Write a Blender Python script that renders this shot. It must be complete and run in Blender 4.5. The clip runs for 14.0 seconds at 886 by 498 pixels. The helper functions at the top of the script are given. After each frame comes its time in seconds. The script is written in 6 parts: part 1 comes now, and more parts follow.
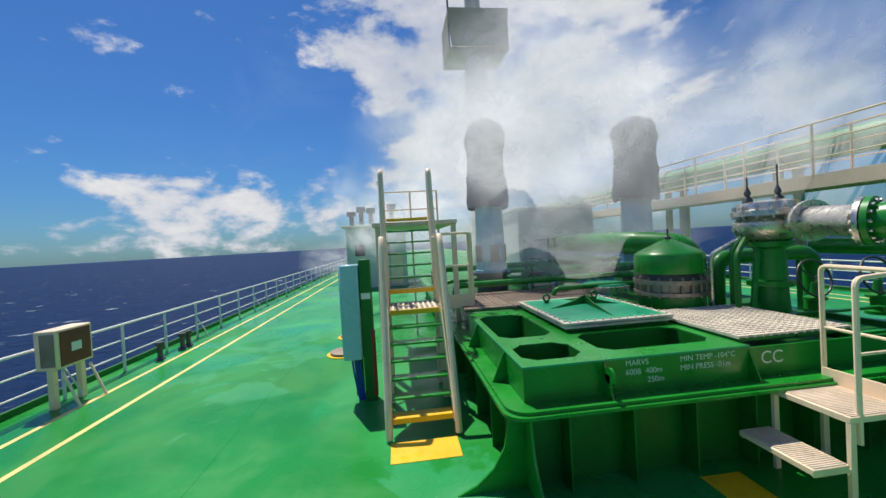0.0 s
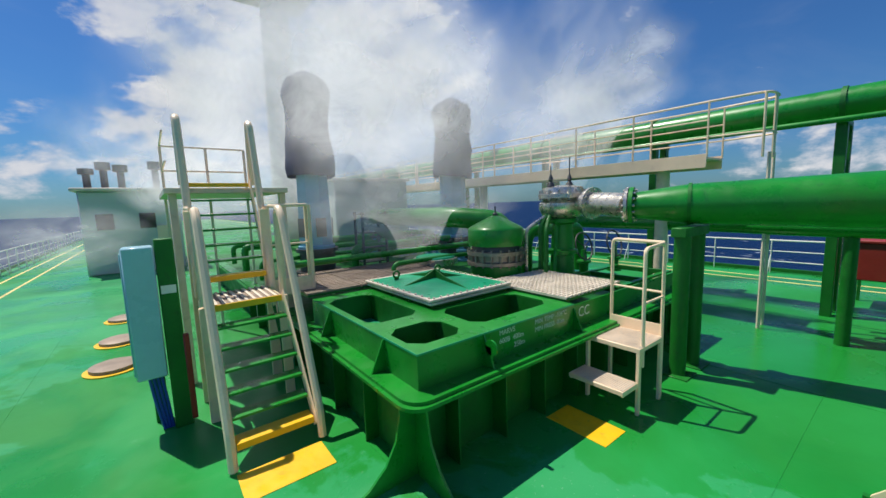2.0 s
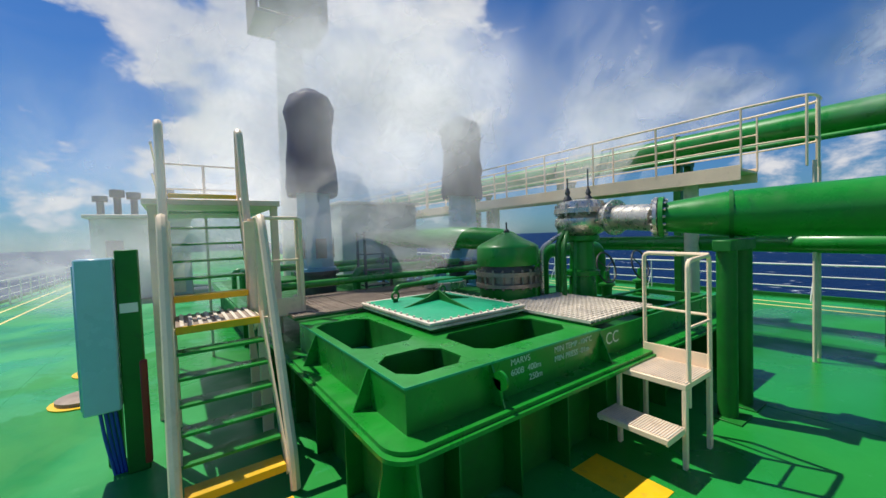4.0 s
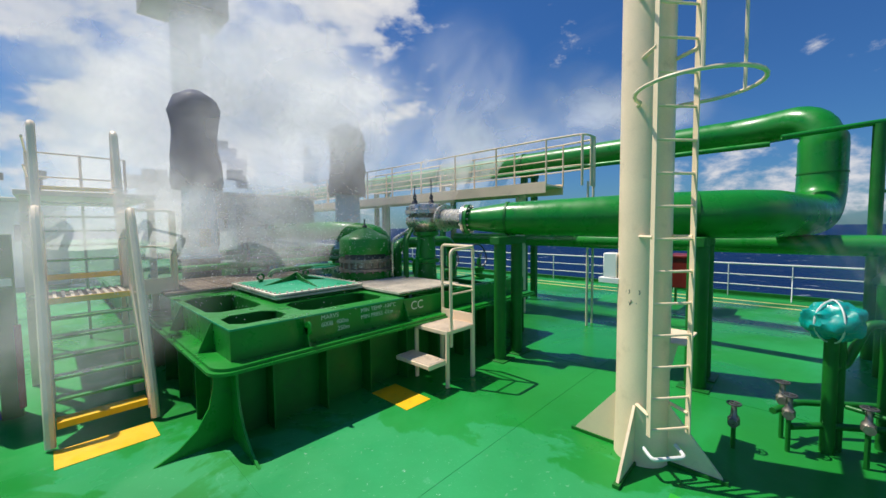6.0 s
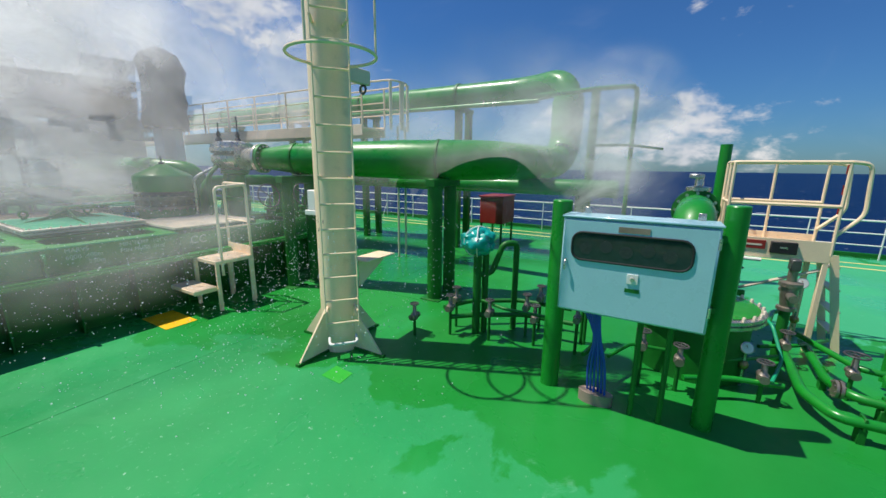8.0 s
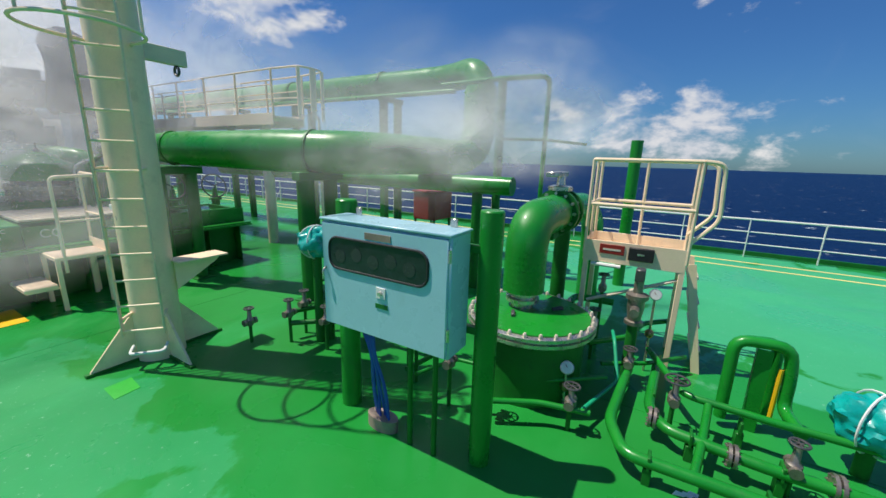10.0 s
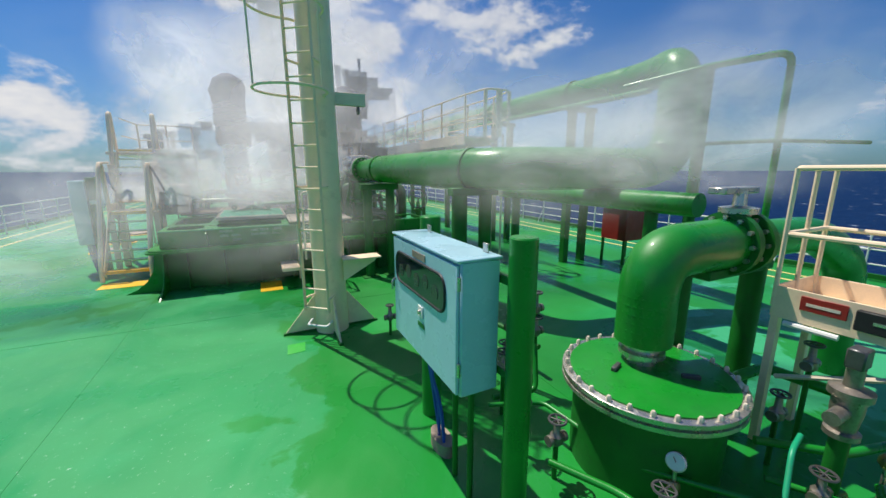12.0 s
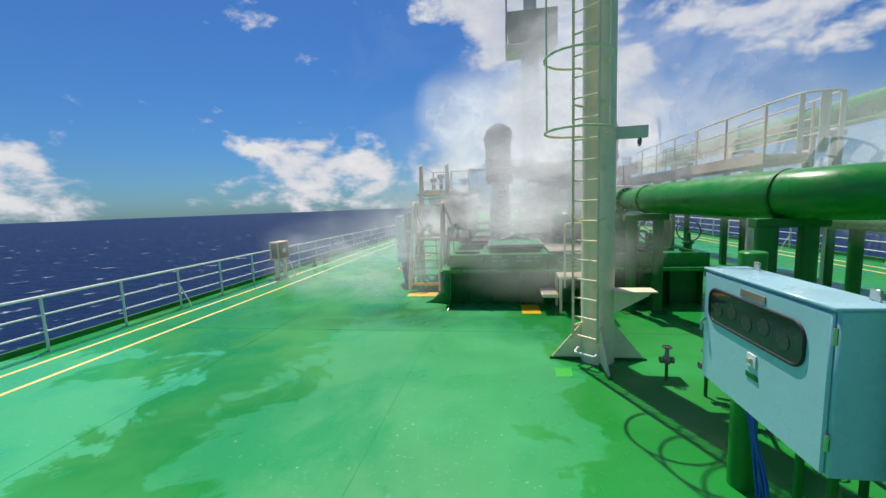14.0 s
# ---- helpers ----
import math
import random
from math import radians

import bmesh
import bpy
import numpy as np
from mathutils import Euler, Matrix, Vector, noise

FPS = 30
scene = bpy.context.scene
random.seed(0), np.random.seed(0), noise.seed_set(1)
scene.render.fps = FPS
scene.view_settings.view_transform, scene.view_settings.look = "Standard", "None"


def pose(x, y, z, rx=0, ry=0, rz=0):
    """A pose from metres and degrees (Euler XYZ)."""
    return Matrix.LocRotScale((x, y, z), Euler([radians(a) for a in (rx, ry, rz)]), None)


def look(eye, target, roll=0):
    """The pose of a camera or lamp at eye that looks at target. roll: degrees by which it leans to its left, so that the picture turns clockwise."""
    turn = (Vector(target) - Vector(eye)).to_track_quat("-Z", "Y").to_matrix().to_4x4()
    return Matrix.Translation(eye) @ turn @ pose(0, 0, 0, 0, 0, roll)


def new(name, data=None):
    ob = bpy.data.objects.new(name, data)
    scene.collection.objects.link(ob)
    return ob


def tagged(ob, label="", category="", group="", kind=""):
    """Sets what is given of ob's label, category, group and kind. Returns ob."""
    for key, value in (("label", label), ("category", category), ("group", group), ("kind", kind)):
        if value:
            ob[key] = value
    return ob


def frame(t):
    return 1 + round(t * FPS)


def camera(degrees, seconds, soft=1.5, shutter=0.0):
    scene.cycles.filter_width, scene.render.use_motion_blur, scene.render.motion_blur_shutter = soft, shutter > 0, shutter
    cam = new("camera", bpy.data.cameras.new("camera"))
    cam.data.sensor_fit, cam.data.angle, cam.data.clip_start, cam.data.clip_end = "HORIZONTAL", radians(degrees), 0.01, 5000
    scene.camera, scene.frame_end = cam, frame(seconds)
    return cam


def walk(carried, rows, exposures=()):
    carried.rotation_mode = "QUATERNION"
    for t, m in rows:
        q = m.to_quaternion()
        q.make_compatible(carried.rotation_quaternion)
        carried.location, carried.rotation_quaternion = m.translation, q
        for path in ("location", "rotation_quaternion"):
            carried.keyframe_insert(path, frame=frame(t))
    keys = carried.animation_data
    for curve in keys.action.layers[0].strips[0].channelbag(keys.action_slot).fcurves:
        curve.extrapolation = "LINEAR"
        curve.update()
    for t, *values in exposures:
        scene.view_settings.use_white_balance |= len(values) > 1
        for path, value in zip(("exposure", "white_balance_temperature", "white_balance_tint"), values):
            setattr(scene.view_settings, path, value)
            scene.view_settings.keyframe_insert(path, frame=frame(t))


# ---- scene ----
cam = camera(99.4, 14.0)
PATH = [
    (0, (-2.110, 5.831, 2.607), (-1.873, 7.817, 2.566), -3.3),
    (0.5, (-2.374, 6.162, 2.716), (-1.756, 8.055, 2.531), -2.7),
    (1, (-2.771, 6.206, 2.768), (-1.815, 7.943, 2.501), -2.2),
    (1.5, (-2.964, 6.341, 2.700), (-1.797, 7.946, 2.445), -2.2),
    (2, (-2.779, 6.626, 2.693), (-1.568, 8.199, 2.451), -1.9),
    (2.5, (-2.171, 7.280, 2.605), (-0.995, 8.878, 2.353), -2.1),
    (4.8, (-2.317, 6.462, 2.394), (-1.128, 8.070, 2.396), -1.5),
    (5, (-2.305, 6.227, 2.403), (-1.084, 7.812, 2.393), -1.4),
    (5.5, (-2.290, 5.561, 2.392), (-0.969, 7.062, 2.332), -1.0),
    (6, (-2.292, 4.906, 2.412), (-0.842, 6.279, 2.296), -0.6),
    (6.5, (-2.190, 4.289, 2.406), (-0.644, 5.539, 2.191), -0.2),
    (7, (-2.098, 3.610, 2.415), (-0.476, 4.721, 2.049), 0.3),
    (7.5, (-1.825, 2.996, 2.380), (-0.162, 4.028, 1.963), 0.6),
    (8, (-1.551, 2.391, 2.426), (0.135, 3.379, 2.002), 0.7),
    (8.5, (-1.268, 1.887, 2.483), (0.465, 2.790, 2.058), 1.1),
    (8.7, (-1.114, 1.757, 2.461), (0.642, 2.615, 2.037), 1.4),
    (10.8, (0.549, 0.278, 2.547), (2.041, 1.523, 2.077), 1.5),
    (11, (0.676, 0.201, 2.565), (2.089, 1.540, 2.103), 1.3),
    (11.5, (0.928, 0.093, 2.564), (2.082, 1.666, 2.126), 0.7),
    (12, (1.050, 0.018, 2.539), (1.899, 1.781, 2.128), -0.1),
    (12.5, (0.971, 0.050, 2.560), (1.478, 1.946, 2.177), -0.7),
    (13, (0.855, 0.046, 2.609), (0.993, 2.014, 2.281), -1.1),
    (13.5, (0.719, -0.004, 2.624), (0.550, 1.970, 2.351), -1.7),
    (14, (0.432, -0.158, 2.588), (0.121, 1.804, 2.359), -2.2),
]
walk(cam, [(t, look(e, g, r)) for t, e, g, r in PATH])


# ---- world, sun and sky ----
SUN_TO = Vector((-0.70, 1.60, 3.60)).normalized()
sun_elev = math.asin(SUN_TO.z)
sun_azim = math.atan2(SUN_TO.x, SUN_TO.y)

world = bpy.data.worlds.new("open_sea_sky")
scene.world = world
world.use_nodes = True
wn, wl = world.node_tree.nodes, world.node_tree.links
for n in list(wn):
    wn.remove(n)


def wnode(kind, **kw):
    n = wn.new(kind)
    for k, v in kw.items():
        n.inputs[k].default_value = v
    return n


def wmath(op, a, b=None, clamp=False):
    n = wn.new("ShaderNodeMath")
    n.operation, n.use_clamp = op, clamp
    for i, v in enumerate((a, b)):
        if v is None:
            continue
        if isinstance(v, (int, float)):
            n.inputs[i].default_value = v
        else:
            wl.new(v, n.inputs[i])
    return n.outputs[0]


def wramp(value, lo, hi):
    n = wn.new("ShaderNodeMapRange")
    n.interpolation_type = "SMOOTHSTEP"
    wl.new(value, n.inputs["Value"])
    n.inputs["From Min"].default_value, n.inputs["From Max"].default_value = lo, hi
    return n.outputs["Result"]


def lobe(way, azimuth, elevation, tight):
    """How near a direction of the sky is to the heart of a cloud bank (1 at its heart)."""
    a, e = radians(azimuth), radians(elevation)
    n = wn.new("ShaderNodeVectorMath")
    n.operation = "DOT_PRODUCT"
    wl.new(way, n.inputs[0])
    n.inputs[1].default_value = (math.sin(a) * math.cos(e), math.cos(a) * math.cos(e), math.sin(e))
    return wramp(n.outputs["Value"], math.cos(radians(tight)), math.cos(radians(tight * 0.25)))


sky = wn.new("ShaderNodeTexSky")
sky.sky_type, sky.sun_disc = "NISHITA", False
sky.sun_elevation, sky.sun_rotation = sun_elev, sun_azim
sky.air_density, sky.dust_density, sky.ozone_density = 1.3, 0.35, 4.0
coord = wn.new("ShaderNodeTexCoord")
way = coord.outputs["Generated"]
sep = wn.new("ShaderNodeSeparateXYZ")
wl.new(way, sep.inputs[0])
up = sep.outputs["Z"]
# cumulus: heaped noise, flattened towards the horizon
flat = wn.new("ShaderNodeMapping")
flat.inputs["Scale"].default_value = (1, 1, 1.9)
wl.new(way, flat.inputs["Vector"])
heap = wnode("ShaderNodeTexNoise", Scale=9.0, Detail=9.0, Roughness=0.58, Distortion=0.15)
wl.new(flat.outputs[0], heap.inputs["Vector"])
big = wnode("ShaderNodeTexNoise", Scale=3.0, Detail=4.0, Roughness=0.5)
wl.new(flat.outputs[0], big.inputs["Vector"])
heaps = wmath("ADD", wmath("MULTIPLY", heap.outputs["Fac"], 0.62), wmath("MULTIPLY", big.outputs["Fac"], 0.38))
low_band = wmath("MULTIPLY", wramp(up, 0.0, 0.03), wmath("SUBTRACT", 1.0, wramp(up, 0.07, 0.24)))
banks = [(6, 30, 19, 1.0), (12, 14, 13, 1.0), (2, 50, 13, 0.8), (-28, 6.0, 9, 0.56), (-35, 4.2, 7, 0.5), (-19, 4.5, 8, 0.52), (-9, 6.5, 8, 0.58), (1, 8, 9, 0.7),
         (85, 5, 7, 0.55), (92, 4.6, 7, 0.55), (76, 6.0, 6, 0.5), (58, 13.4, 5, 0.46), (-55, 2.8, 8, 0.5), (30, 26, 20, 0.75), (160, 25, 24, 0.7), (-120, 16, 26, 0.7)]
cover = wmath("MULTIPLY", low_band, 0.16)
for az, el, tight, amount in banks:
    cover = wmath("MAXIMUM", cover, wmath("MULTIPLY", lobe(way, az, el, tight), amount))
thick = wramp(wmath("ADD", heaps, wmath("MULTIPLY", cover, 0.26)), 0.60, 0.72)
wisp = wnode("ShaderNodeTexNoise", Scale=2.2, Detail=6.0, Roughness=0.6, Distortion=0.8)
wl.new(flat.outputs[0], wisp.inputs["Vector"])
haze = wmath("MULTIPLY", wramp(wisp.outputs["Fac"], 0.52, 0.85), 0.12)
density = wmath("MAXIMUM", wmath("MULTIPLY", thick, 0.96), haze)
shade = wramp(heaps, 0.42, 0.74)
cloud = wn.new("ShaderNodeMix")
cloud.data_type = "RGBA"
wl.new(shade, cloud.inputs[0])
cloud.inputs[6].default_value, cloud.inputs[7].default_value = (7.2, 7.8, 9.3, 1), (12.5, 12.2, 11.8, 1)
tone = wn.new("ShaderNodeMix")
tone.data_type, tone.blend_type = "RGBA", "MULTIPLY"
tone.inputs[0].default_value = 1.0
wl.new(sky.outputs[0], tone.inputs[6])
tone.inputs[7].default_value = (0.36, 0.72, 1.20, 1)
both = wn.new("ShaderNodeMix")
both.data_type = "RGBA"
wl.new(density, both.inputs[0])
wl.new(tone.outputs[2], both.inputs[6])
wl.new(cloud.outputs[2], both.inputs[7])
back = wnode("ShaderNodeBackground", Strength=0.07)
wl.new(both.outputs[2], back.inputs["Color"])
wout = wn.new("ShaderNodeOutputWorld")
wl.new(back.outputs[0], wout.inputs["Surface"])

sun = new("sun", bpy.data.lights.new("sun", "SUN"))
sun.data.energy, sun.data.angle, sun.data.color = 4.9, radians(0.53), (1.0, 0.95, 0.84)
sun.matrix_world = look(SUN_TO * 60, (0, 0, 0))
scene.view_settings.exposure = 0.0


# ---- materials ----
def material(name, colour, rough=0.5, metal=0.0, vary=0.12, scale=3.0, bump=0.15, fine=60.0, wear=None, wear_amount=0.0,
             rough_vary=0.15, coat=0.0, island=0.0):
    """A painted or bare surface: tone drifting at a coarse and a fine scale, fine relief, worn or stained patches of another colour."""
    m = bpy.data.materials.new(name)
    m.use_nodes = True
    nt, lk = m.node_tree.nodes, m.node_tree.links
    b = nt["Principled BSDF"]
    tc = nt.new("ShaderNodeTexCoord")
    geo = nt.new("ShaderNodeNewGeometry")

    def tex(s, detail=5.0, rough_=0.6):
        n = nt.new("ShaderNodeTexNoise")
        n.inputs["Scale"].default_value, n.inputs["Detail"].default_value, n.inputs["Roughness"].default_value = s, detail, rough_
        lk.new(geo.outputs["Position"], n.inputs["Vector"])
        return n.outputs["Fac"]

    def rng(v, a, c, lo, hi):
        n = nt.new("ShaderNodeMapRange")
        lk.new(v, n.inputs["Value"])
        for k, q in zip(("From Min", "From Max", "To Min", "To Max"), (a, c, lo, hi)):
            n.inputs[k].default_value = q
        return n.outputs["Result"]

    coarse, small = tex(scale), tex(fine, 3.0)
    hsv = nt.new("ShaderNodeHueSaturation")
    hsv.inputs["Color"].default_value = (*colour, 1)
    add = nt.new("ShaderNodeMath")
    add.operation = "ADD"
    lk.new(rng(coarse, 0.3, 0.7, 1 - vary, 1 + vary), add.inputs[0])
    lk.new(rng(small, 0.3, 0.7, -vary * 0.4, vary * 0.4), add.inputs[1])
    lk.new(add.outputs[0], hsv.inputs["Value"])
    out = hsv.outputs[0]
    if wear:
        mix = nt.new("ShaderNodeMix")
        mix.data_type = "RGBA"
        mul = nt.new("ShaderNodeMath")
        mul.operation = "MULTIPLY"
        lk.new(rng(tex(scale * 2.3, 9.0, 0.7), 0.56, 0.70, 0, wear_amount), mul.inputs[0])
        lk.new(rng(small, 0.3, 0.6, 0.4, 1.0), mul.inputs[1])
        lk.new(mul.outputs[0], mix.inputs[0])
        lk.new(out, mix.inputs[6])
        mix.inputs[7].default_value = (*wear, 1)
        out = mix.outputs[2]
    lk.new(out, b.inputs["Base Color"])
    lk.new(rng(tex(scale * 1.7), 0.3, 0.7, max(0.03, rough - rough_vary), min(1, rough + rough_vary)), b.inputs["Roughness"])
    b.inputs["Metallic"].default_value = metal
    b.inputs["Coat Weight"].default_value = coat
    b.inputs["Coat Roughness"].default_value = 0.12
    if bump:
        bp = nt.new("ShaderNodeBump")
        bp.inputs["Strength"].default_value, bp.inputs["Distance"].default_value = bump, 0.004
        lk.new(small, bp.inputs["Height"])
        lk.new(bp.outputs[0], b.inputs["Normal"])
    return m


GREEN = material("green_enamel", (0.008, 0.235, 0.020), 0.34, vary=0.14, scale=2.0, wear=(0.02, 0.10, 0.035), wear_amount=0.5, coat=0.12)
# darker, rougher green; on trunk sides, wells and tank shell it carries shade
GREEN_DARK = material("green_enamel_dull_dark", (0.005, 0.150, 0.013), 0.5, vary=0.18, scale=2.5, wear=(0.02, 0.06, 0.02), wear_amount=0.6)
GREEN_LID = material("pale_green_enamel", (0.01, 0.36, 0.17), 0.4, vary=0.1, scale=2.0, wear=(0.05, 0.2, 0.1), wear_amount=0.4)
BEIGE = material("cream_enamel", (0.95, 0.73, 0.50), 0.42, vary=0.07, scale=1.7, wear=(0.42, 0.28, 0.14), wear_amount=0.35)
BEIGE_DIM = material("cream_galvanised", (0.76, 0.64, 0.50), 0.5, vary=0.1, scale=3, wear=(0.35, 0.25, 0.15), wear_amount=0.4)
YELLOW = material("yellow_paint", (0.88, 0.50, 0.01), 0.45, vary=0.08, scale=4, wear=(0.35, 0.25, 0.05), wear_amount=0.5)
LINE = material("line_paint", (0.84, 0.65, 0.22), 0.5, vary=0.12, scale=1.2, wear=(0.1, 0.36, 0.12), wear_amount=0.55)
STEEL = material("stainless", (0.62, 0.58, 0.52), 0.3, 0.85, vary=0.12, scale=6, wear=(0.3, 0.22, 0.15), wear_amount=0.5)
WORN = material("weathered_steel", (0.30, 0.26, 0.22), 0.42, 0.7, vary=0.25, scale=9, wear=(0.14, 0.09, 0.05), wear_amount=0.6)
DARKSTEEL = material("dark_steel", (0.10, 0.10, 0.10), 0.45, 0.5, vary=0.2, scale=6, wear=(0.16, 0.08, 0.04), wear_amount=0.5)
BLUEBOX = material("pale_blue_enamel", (0.36, 0.60, 0.68), 0.3, vary=0.05, scale=1.5, wear=(0.3, 0.45, 0.48), wear_amount=0.3, coat=0.2)
BLUEPUMP = material("sky_blue_enamel", (0.16, 0.42, 0.60), 0.4, vary=0.1, scale=2.0, wear=(0.2, 0.3, 0.35), wear_amount=0.5)
TARP = material("navy_canvas", (0.012, 0.024, 0.085), 0.75, vary=0.25, scale=3, fine=120, bump=0.5)
TEAL = material("teal_tarpaulin", (0.0, 0.34, 0.30), 0.35, vary=0.2, scale=9, bump=0.3, coat=0.3)
WHITE = material("white_paint", (0.80, 0.79, 0.75), 0.45, vary=0.05, scale=2)
RED = material("red_enamel", (0.30, 0.02, 0.015), 0.5, vary=0.15, scale=3, wear=(0.15, 0.05, 0.03), wear_amount=0.5)
RUBBER = material("black_rubber", (0.015, 0.015, 0.016), 0.6, vary=0.2, scale=8)
BLUECABLE = material("blue_cable_sheath", (0.02, 0.07, 0.42), 0.45, vary=0.1, scale=8)
BRASS = material("bronze", (0.42, 0.27, 0.12), 0.35, 0.8, vary=0.15, scale=12)
GRATE = material("galvanised_grating", (0.74, 0.64, 0.52), 0.55, 0.1, vary=0.2, scale=3, wear=(0.3, 0.2, 0.12), wear_amount=0.6)
GRATE_BROWN = material("weathered_grating", (0.30, 0.23, 0.18), 0.65, 0.2, vary=0.25, scale=2, wear=(0.15, 0.1, 0.06), wear_amount=0.6)
SCREEN = material("smoked_window", (0.02, 0.025, 0.03), 0.06, vary=0.3, scale=14, bump=0.0, rough_vary=0.03)
LETTER = material("stencil_white", (0.70, 0.78, 0.70), 0.6, vary=0.15, scale=30)
LETTER_DARK = material("stencil_grey", (0.10, 0.10, 0.10), 0.6, vary=0.15, scale=30)
HULL = material("far_superstructure", (0.60, 0.60, 0.57), 0.5, vary=0.06, scale=0.6)


def deck_material():
    """Sealed green deck paint, wet: puddled gloss, a milky wash of salt water, scuffs and faint plate seams."""
    m = bpy.data.materials.new("wet_green_deck")
    m.use_nodes = True
    nt, lk = m.node_tree.nodes, m.node_tree.links
    b = nt["Principled BSDF"]
    geo = nt.new("ShaderNodeNewGeometry")

    def tex(s, detail=5.0, r=0.55, d=0.0):
        n = nt.new("ShaderNodeTexNoise")
        for k, q in zip(("Scale", "Detail", "Roughness", "Distortion"), (s, detail, r, d)):
            n.inputs[k].default_value = q
        lk.new(geo.outputs["Position"], n.inputs["Vector"])
        return n.outputs["Fac"]

    def rng(v, a, c, lo, hi):
        n = nt.new("ShaderNodeMapRange")
        n.interpolation_type = "SMOOTHSTEP"
        lk.new(v, n.inputs["Value"])
        for k, q in zip(("From Min", "From Max", "To Min", "To Max"), (a, c, lo, hi)):
            n.inputs[k].default_value = q
        return n.outputs["Result"]

    def mix(fac, a, c):
        n = nt.new("ShaderNodeMix")
        n.data_type = "RGBA"
        lk.new(fac, n.inputs[0])
        for i, v in ((6, a), (7, c)):
            if isinstance(v, tuple):
                n.inputs[i].default_value = (*v, 1)
            else:
                lk.new(v, n.inputs[i])
        return n.outputs[2]

    paint = mix(rng(tex(0.35, 6, 0.6), 0.35, 0.65, 0, 1), (0.011, 0.215, 0.027), (0.015, 0.262, 0.040))
    def pool(x, y, rx, ry):
        """A sheet of milky wash water lying on the deck, ragged at its edge."""
        v = nt.new("ShaderNodeVectorMath")
        v.operation = "MULTIPLY_ADD"
        lk.new(geo.outputs["Position"], v.inputs[0])
        v.inputs[1].default_value, v.inputs[2].default_value = (1 / rx, 1 / ry, 0), (-x / rx, -y / ry, 0)
        n = nt.new("ShaderNodeVectorMath")
        n.operation = "LENGTH"
        lk.new(v.outputs[0], n.inputs[0])
        e = nt.new("ShaderNodeMath")
        e.operation = "ADD"
        lk.new(n.outputs["Value"], e.inputs[0])
        lk.new(rng(tex(0.7, 8, 0.6, 0.5), 0.25, 0.75, -0.45, 0.45), e.inputs[1])
        return e.outputs[0]

    paint = mix(rng(tex(0.16, 7, 0.55, 0.6), 0.50, 0.60, 0, 0.32), paint, (0.03, 0.40, 0.125))
    for x, y, rx, ry, milk in ((-0.9, 5.6, 2.3, 4.2, 0.26), (-7.2, 3.0, 3.0, 2.9, 0.55), (9.8, -1.6, 4.6, 5.2, 0.6), (-5.0, 24.0, 4.0, 9.0, 0.25)):
        edge = pool(x, y, rx, ry)
        paint = mix(rng(edge, 0.90, 1.0, milk, 0.0), paint, (0.07, 0.46, 0.24))
        fleck = nt.new("ShaderNodeMath")
        fleck.operation = "MULTIPLY"
        lk.new(rng(edge, 0.55, 1.12, 1.0, 0.0), fleck.inputs[0])
        lk.new(rng(tex(17, 6, 0.75), 0.60, 0.72, 0, 0.75), fleck.inputs[1])
        paint = mix(fleck.outputs[0], paint, (0.55, 0.72, 0.62))
    foam = rng(tex(1.1, 10, 0.72, 0.8), 0.62, 0.74, 0, 0.30)
    paint = mix(foam, paint, (0.25, 0.58, 0.42))
    scuff = rng(tex(0.9, 8, 0.75, 0.2), 0.66, 0.72, 0, 0.6)
    paint = mix(scuff, paint, (0.008, 0.13, 0.05))
    lk.new(paint, b.inputs["Base Color"])
    lk.new(rng(tex(0.45, 6, 0.6, 0.4), 0.38, 0.62, 0.24, 0.55), b.inputs["Roughness"])
    b.inputs["Specular IOR Level"].default_value = 0.3
    bp = nt.new("ShaderNodeBump")
    bp.inputs["Strength"].default_value, bp.inputs["Distance"].default_value = 0.22, 0.004
    lk.new(tex(26, 4), bp.inputs["Height"])
    lk.new(bp.outputs[0], b.inputs["Normal"])
    return m


def sea_material():
    m = bpy.data.materials.new("deep_ocean")
    m.use_nodes = True
    nt, lk = m.node_tree.nodes, m.node_tree.links
    b = nt["Principled BSDF"]
    geo = nt.new("ShaderNodeNewGeometry")
    hs = []
    for s, d in ((0.035, 6.0), (0.22, 7.0)):
        n = nt.new("ShaderNodeTexNoise")
        n.inputs["Scale"].default_value, n.inputs["Detail"].default_value, n.inputs["Roughness"].default_value = s, d, 0.6
        lk.new(geo.outputs["Position"], n.inputs["Vector"])
        hs.append(n.outputs["Fac"])
    cap = nt.new("ShaderNodeMapRange")
    lk.new(hs[1], cap.inputs["Value"])
    cap.inputs["From Min"].default_value, cap.inputs["From Max"].default_value = 0.645, 0.74
    mx = nt.new("ShaderNodeMix")
    mx.data_type = "RGBA"
    lk.new(cap.outputs[0], mx.inputs[0])
    mx.inputs[6].default_value, mx.inputs[7].default_value = (0.003, 0.022, 0.082, 1), (0.55, 0.62, 0.68, 1)
    lk.new(mx.outputs[2], b.inputs["Base Color"])
    b.inputs["Roughness"].default_value = 0.55
    b.inputs["Specular IOR Level"].default_value = 0.05
    su = nt.new("ShaderNodeMath")
    su.operation = "ADD"
    lk.new(hs[0], su.inputs[0])
    lk.new(hs[1], su.inputs[1])
    bp = nt.new("ShaderNodeBump")
    bp.inputs["Strength"].default_value, bp.inputs["Distance"].default_value = 1.0, 2.2
    lk.new(su.outputs[0], bp.inputs["Height"])
    lk.new(bp.outputs[0], b.inputs["Normal"])
    return m


DECK, SEA = deck_material(), sea_material()


# ---- building blocks ----
ORIGIN = {}


